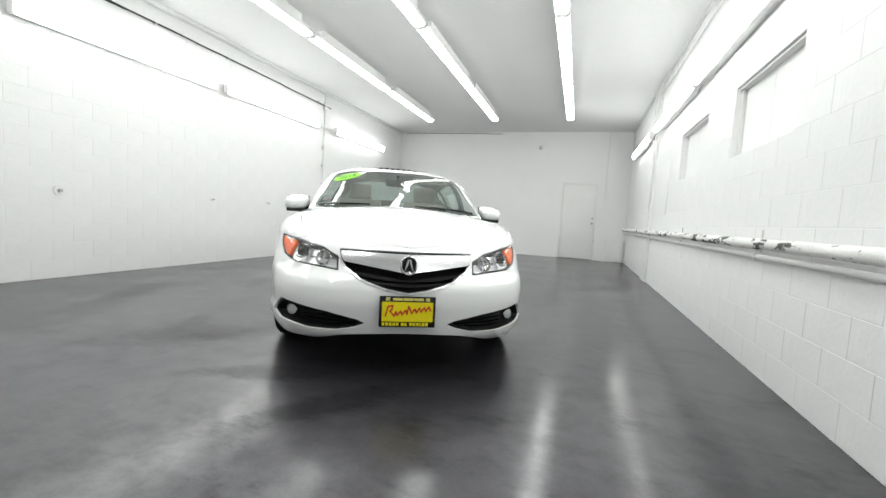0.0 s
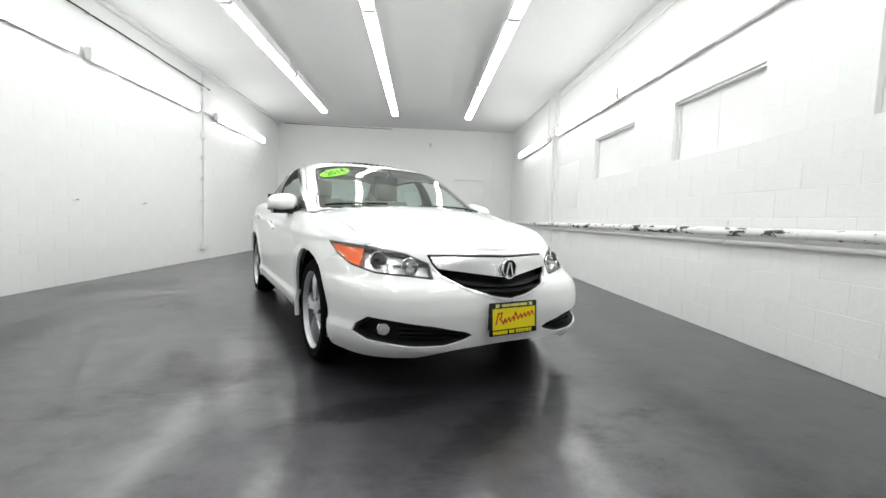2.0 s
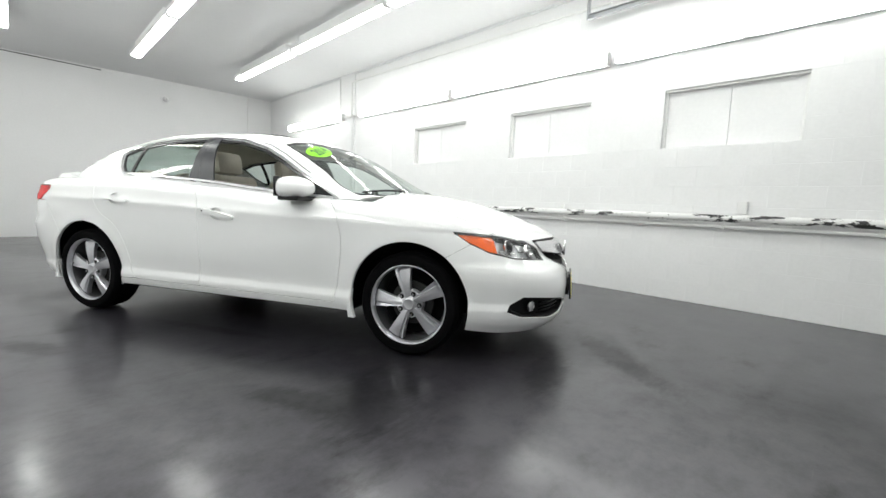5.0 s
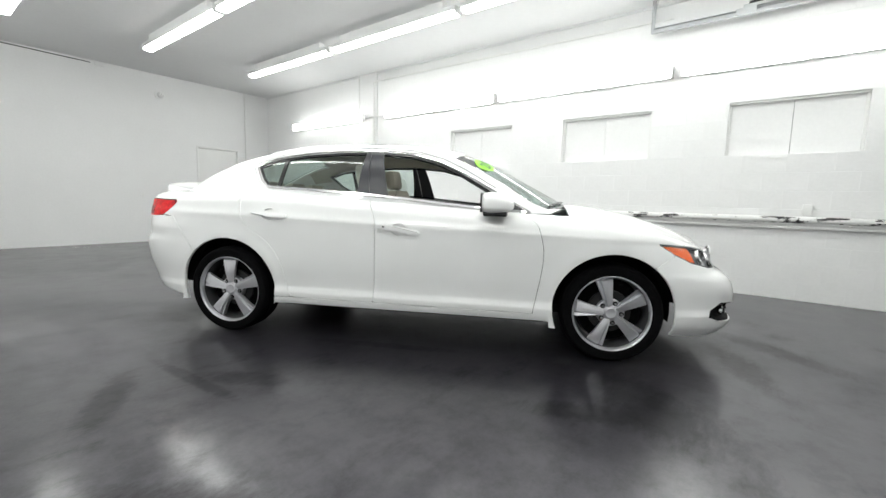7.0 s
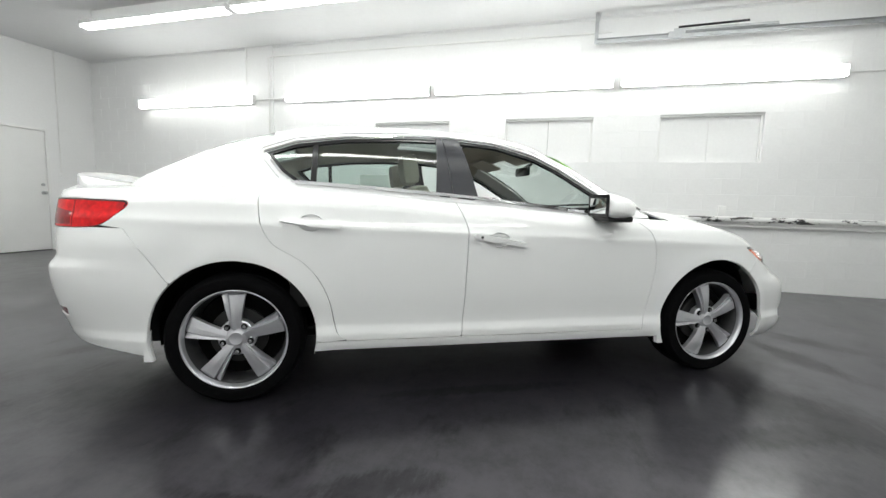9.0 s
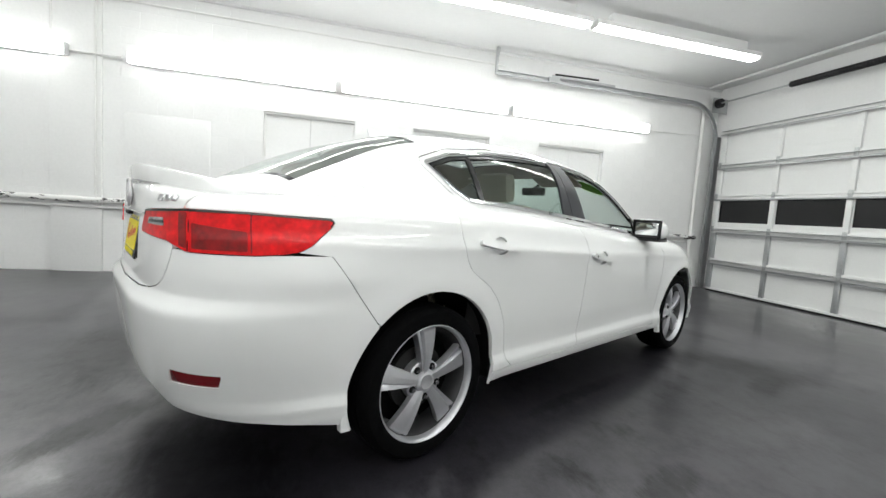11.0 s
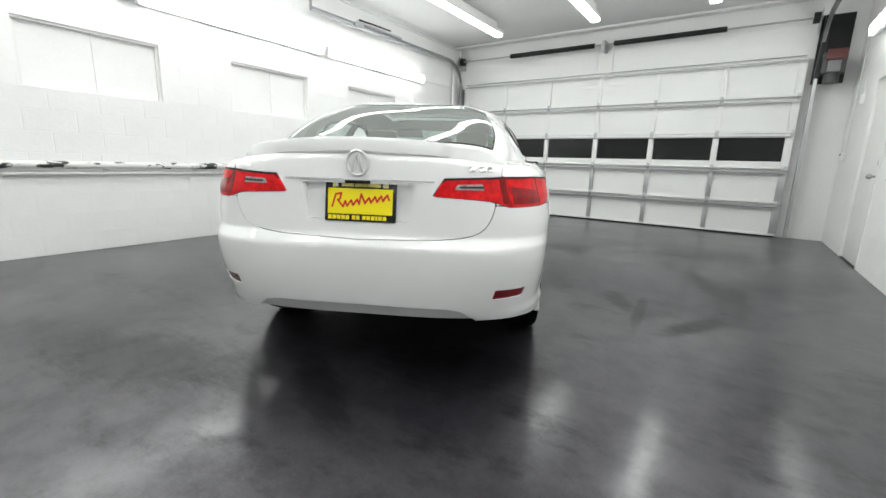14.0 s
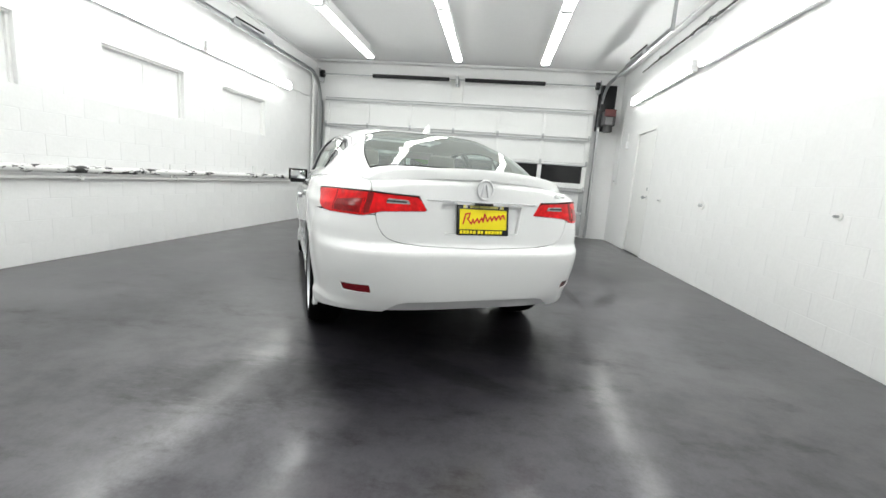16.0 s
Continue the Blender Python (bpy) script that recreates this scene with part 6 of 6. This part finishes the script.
for y in (6.4, 4.0, 1.6, -0.75, -3.0):
    part("bracket", B(XR - 0.13, XR, y - 0.018, y + 0.018, 0.835, 0.840), TRIM, pipe, smooth=0)
    part("strap", B(XR - 0.012, XR, y - 0.018, y + 0.018, 0.78, 0.98), TRIM, pipe, smooth=0)
cond = thing("conduit", "thin white painted conduit under the insulated pipe", "conduit")
part("tube", tube(bmesh.new(), [(XR - 0.04, 7.98, 0.80), (XR - 0.04, -4.9, 0.80)], 0.017, 12), TRIM, cond)
for y in (5.5, 3.0, 0.5, -0.8, -2.5, -4.2):
    part("saddle", B(XR - 0.06, XR, y - 0.015, y + 0.015, 0.775, 0.825, bevel=0.004), TRIM, cond)
tee = thing("wall_box", "small white junction box above the pipe", "junction box")
part("box", B(XR - 0.05, XR, -2.68, -2.60, 0.93, 1.05, bevel=0.006), TRIM, tee)

tagged(part("trim", B(XR - 0.035, XR + 0.005, 3.97, 4.50, 0, ZC, bevel=0.004), WALL), "white painted shallow pilaster on the block wall", "pilaster", kind="structure")
c2 = thing("conduit", "white painted conduit under the ceiling along the wall", "conduit")
bm = bmesh.new()
tube(bm, [(XR - 0.06, 4.02, 0.95), (XR - 0.06, 4.02, 3.27), (XR - 0.02, 3.90, 3.30), (XR - 0.02, -1.2, 3.27)], 0.013, 10)
part("tube", bm, TRIM, c2)
part("tube", tube(bmesh.new(), [(XR - 0.055, 4.46, 2.66), (XR - 0.055, 4.46, ZC)], 0.013, 10), TRIM, c2)
part("tube", tube(bmesh.new(), [(XR - 0.06, 3.75, 2.62), (XR - 0.06, 4.30, 2.62)], 0.013, 10), TRIM, c2)
part("tube", tube(bmesh.new(), [(XR - 0.03, -3.74, 2.62), (XR - 0.012, -4.4, 2.63), (XR - 0.012, -4.9, 2.65)], 0.008, 8), TRIM, c2)

lc = thing("conduit", "white conduit with junction boxes down the block wall", "conduit")
LY = 3.87
part("tube", tube(bmesh.new(), [(XL + 0.02, LY, 0.22), (XL + 0.02, LY, ZC)], 0.013, 10), TRIM, lc)
for z, h in ((3.16, 0.07), (2.29, 0.05), (1.90, 0.03), (1.51, 0.03), (1.10, 0.03), (0.25, 0.05)):
    part("box", B(XL, XL + 0.06, LY - 0.05, LY + 0.05, z - h, z + h, bevel=0.006), TRIM, lc)
part("tube", tube(bmesh.new(), [(XL + 0.05, 3.72, 2.72), (XL + 0.05, 4.20, 2.72)], 0.012, 10), TRIM, lc)
wire = thing("cable", "dark cable sagging along the top of the block wall", "cable")
pts = []
for k in range(41):
    f = k / 40
    y = 4.05 - f * 8.0
    pts.append((XL + 0.05, y, 3.17 + 0.05 * math.sin(f * 2.4) + 0.012 * noise.noise((y * 2.0, 3, 0))))
part("wire", tube(bmesh.new(), pts, 0.011, 8), BLACKM, wire)
for k in range(4):
    y0 = -0.4 - 0.25 * k
    loop = [(XL + 0.07 + 0.04 * noise.noise((i * 0.7, k * 5, 1)), y0 - 2.2 * i / 16, 3.20 + 0.05 * noise.noise((i * 0.9, k * 3, 7))) for i in range(17)]
    part("wire", tube(bmesh.new(), loop, 0.007, 6), BLACKM, wire)
for y in (3.6, 2.4, 1.2, 0.0, -1.2):
    part("cable_clip", B(XL - 0.002, XL + 0.065, y - 0.01, y + 0.01, 3.20, 3.22), TRIM, wire, smooth=0)

# ceiling edge trims
tagged(part("trim", B(XL - 0.01, XL + 0.10, YF, YB, ZC - 0.035, ZC + 0.005, bevel=0.01), CEIL), "white cove strip between wall and ceiling", "trim", kind="structure")
tagged(part("trim", B(XR - 0.03, XR + 0.012, YF, YB, ZC - 0.03, ZC + 0.005, bevel=0.006), CEIL), "white cove strip between wall and ceiling", "trim", kind="structure")
fp = thing("conduit", "white painted pipe across the ceiling before the overhead door", "conduit")
part("tube", tube(bmesh.new(), [(XR - 0.1, -4.90, ZC - 0.03), (-3.3, -4.95, ZC - 0.03)], 0.022, 12), CEIL, fp)
up = thing("conduit", "white upright pipe in the corner beside the overhead door", "conduit")
part("tube", tube(bmesh.new(), [(XR - 0.07, -4.86, 0), (XR - 0.07, -4.86, 3.14)], 0.03, 14), TRIM, up)

# end wall: camera dome, cable, switch, leaning board
dome = thing("security_camera", "small white wall camera on a round base", "camera")
part("base", rod(bmesh.new(), (0.72, YB, 3.06), (0.72, YB - 0.025, 3.06), 0.095, 24), ENAMEL, dome)
bm = bmesh.new()
bmesh.ops.create_uvsphere(bm, u_segments=20, v_segments=12, radius=0.062, matrix=Matrix.Translation((0.72, YB - 0.05, 3.05)))
part("ball", bm, ENAMEL, dome)
part("lens", rod(bmesh.new(), (0.72, YB - 0.09, 3.04), (0.72, YB - 0.106, 3.035), 0.022, 16), BLACKM, dome, "black lens")
cb = thing("cable", "dark thin cable along the top of the end wall", "cable")
part("wire", tube(bmesh.new(), [(-3.4, YB - 0.008, ZC - 0.02), (-2.0, YB - 0.008, ZC - 0.035), (-0.4, YB - 0.008, ZC - 0.05)], 0.008, 6), DARKGREY, cb)
det = thing("smoke_detector", "small white box at the top of the end wall", "detector")
part("body", B(-0.34, -0.20, YB - 0.05, YB, ZC - 0.09, ZC - 0.03, bevel=0.012), ENAMEL, det)
sw = thing("light_switch", "white light switch beside the door", "switch")
part("plate", B(2.49, 2.57, YB - 0.008, YB, 1.25, 1.37, bevel=0.003), ENAMEL, sw)
part("toggle", B(2.52, 2.54, YB - 0.02, YB - 0.006, 1.29, 1.33, bevel=0.003), ENAMEL, sw)
vc = thing("conduit", "thin white conduit above the light switch", "conduit")
part("tube", tube(bmesh.new(), [(2.53, YB - 0.014, 1.37), (2.53, YB - 0.014, ZC)], 0.012, 10), TRIM, vc)
outlet = thing("wall_socket", "small white socket low on the end wall", "socket")
part("plate", B(0.28, 0.36, YB - 0.008, YB, 0.92, 1.04, bevel=0.003), ENAMEL, outlet)
part("slot", B(0.305, 0.335, YB - 0.011, YB - 0.007, 0.95, 1.01, bevel=0.001), TRIM, outlet)
lb = thing("access_panel", "white low box against the end wall", "panel")
part("body", B(2.64, 3.08, YB - 0.09, YB, 0, 0.58, bevel=0.006), TRIM, lb)
part("lid", B(2.63, 3.09, YB - 0.10, YB, 0.581, 0.60, bevel=0.004), TRIM, lb)

# fittings on the block wall
def wall_hook(y, z, r):
    h = thing("wall_fitting", "small metal fitting screwed to the white block wall", "fitting", group="wall fittings")
    part("plate", rod(bmesh.new(), (XL - 0.001, y, z), (XL + 0.014, y, z), r, 18), TRIM, h)
    part("bolt", rod(bmesh.new(), (XL + 0.012, y, z), (XL + 0.045, y, z), r * 0.36, 8), STEEL, h, "dull metal bolt")


wall_hook(-1.06, 0.97, 0.055)
wall_hook(0.98, 0.99, 0.03)
wall_hook(2.2, 0.99, 0.028)
wall_hook(-2.38, 0.975, 0.028)
for y, z, h in ((-4.39, 1.96, 0.06), (-4.85, 1.26, 0.06)):
    bx = thing("switch_box", "white switch box with a cable on the block wall", "switch")
    part("box", B(XL, XL + 0.05, y - 0.04, y + 0.04, z - h, z + h, bevel=0.006), ENAMEL, bx)
    part("cable", tube(bmesh.new(), [(XL + 0.012, y, z + h), (XL + 0.012, y, 2.9 if z < 1.5 else 2.2)], 0.007, 8), TRIM, bx)
part("button", rod(bmesh.new(), (XL + 0.048, -4.85, 1.28), (XL + 0.06, -4.85, 1.28), 0.012, 10), DARKGREY, bx)
tagged(part("trim", B(XR - 0.006, XR + 0.004, 2.78, 3.75, 1.18, 1.98, bevel=0.003), WALL), "white painted board patched over the block wall", "wall panel", kind="structure")
# ---- concrete blocks of the two long walls ----
def block_mesh(ln, h=0.2, t=0.004):
    """A face block, length along y, height along z, its face at x = 0 looking to -x, with worn soft edges."""
    bm = bmesh.new()
    g, b = 0.0006, 0.0030
    a0, a1, c0, c1 = -ln / 2 + g, ln / 2 - g, g, h - g
    o = [bm.verts.new((t, y, z)) for y, z in ((a0, c0), (a1, c0), (a1, c1), (a0, c1))]
    m = [bm.verts.new((0.0014, y, z)) for y, z in ((a0, c0), (a1, c0), (a1, c1), (a0, c1))]
    i = [bm.verts.new((0.0, y, z)) for y, z in ((a0 + b, c0 + b), (a1 - b, c0 + b), (a1 - b, c1 - b), (a0 + b, c1 - b))]
    for p, q in ((o, m), (m, i)):
        for j in range(4):
            bm.faces.new((p[j], p[(j + 1) % 4], q[(j + 1) % 4], q[j]))
    bm.faces.new(i)
    bmesh.ops.recalc_face_normals(bm, faces=bm.faces)
    return mesh_of("block", bm, WALL, 0)


cache = {}


def courses(holes, phase):
    """All blocks of a wall in running bond: (middle y, foot z, length)."""
    out = []
    for r in range(18):
        z = r * 0.2
        h = min(0.2, ZC - z)
        if h < 0.03:
            continue
        y = YF + 0.002
        cut = sorted([(a, b) for a, b, c, d in holes if c < z + 0.1 < d])
        edges = [YF] + [v for c in cut for v in c] + [YB]
        for a, b in zip(edges[::2], edges[1::2]):
            k = math.floor((a - phase) / 0.4) - 1
            while True:
                s = phase + k * 0.4 + (0.2 if r % 2 else 0)
                lo, hi = max(a, s), min(b, s + 0.4)
                k += 1
                if lo >= b:
                    break
                if hi - lo > 0.03:
                    out.append(((lo + hi) / 2, z, round(hi - lo, 2), h))
    return out


def lay(wall, x, turn, holes, phase, near):
    rest = bmesh.new()
    count = 0
    for y, z, ln, h in courses(holes, phase):
        if (ln, round(h, 3)) not in cache:
            cache[ln, round(h, 3)] = block_mesh(ln, h)
        me = cache[ln, round(h, 3)]
        proud = random.uniform(-0.0004, 0.0004)
        m = pose(x + (proud if turn else -proud), y, z, random.uniform(-0.04, 0.04), 0, turn)
        if near(y, z) and count < 300:
            ob = new("block", me)
            ob.parent = wall
            ob.matrix_basis = m
            count += 1
        else:
            tmp = me.copy()
            tmp.transform(m)
            rest.from_mesh(tmp)
            bpy.data.meshes.remove(tmp)
    ob = part("blocks", rest, WALL, wall, smooth=0)
    tagged(ob, kind="stuff")


lay(wall_east, XR, 0, [(a, b, WZ0, WZ1) for a, b in WIN], -3.02, lambda y, z: -4.6 < y < 3.0 and z < 3.1)
lay(wall_west, XL, 180, [(LD0, LD1, 0, LDZ)], -2.92, lambda y, z: -2.9 < y < 4.0 and z < 2.9)
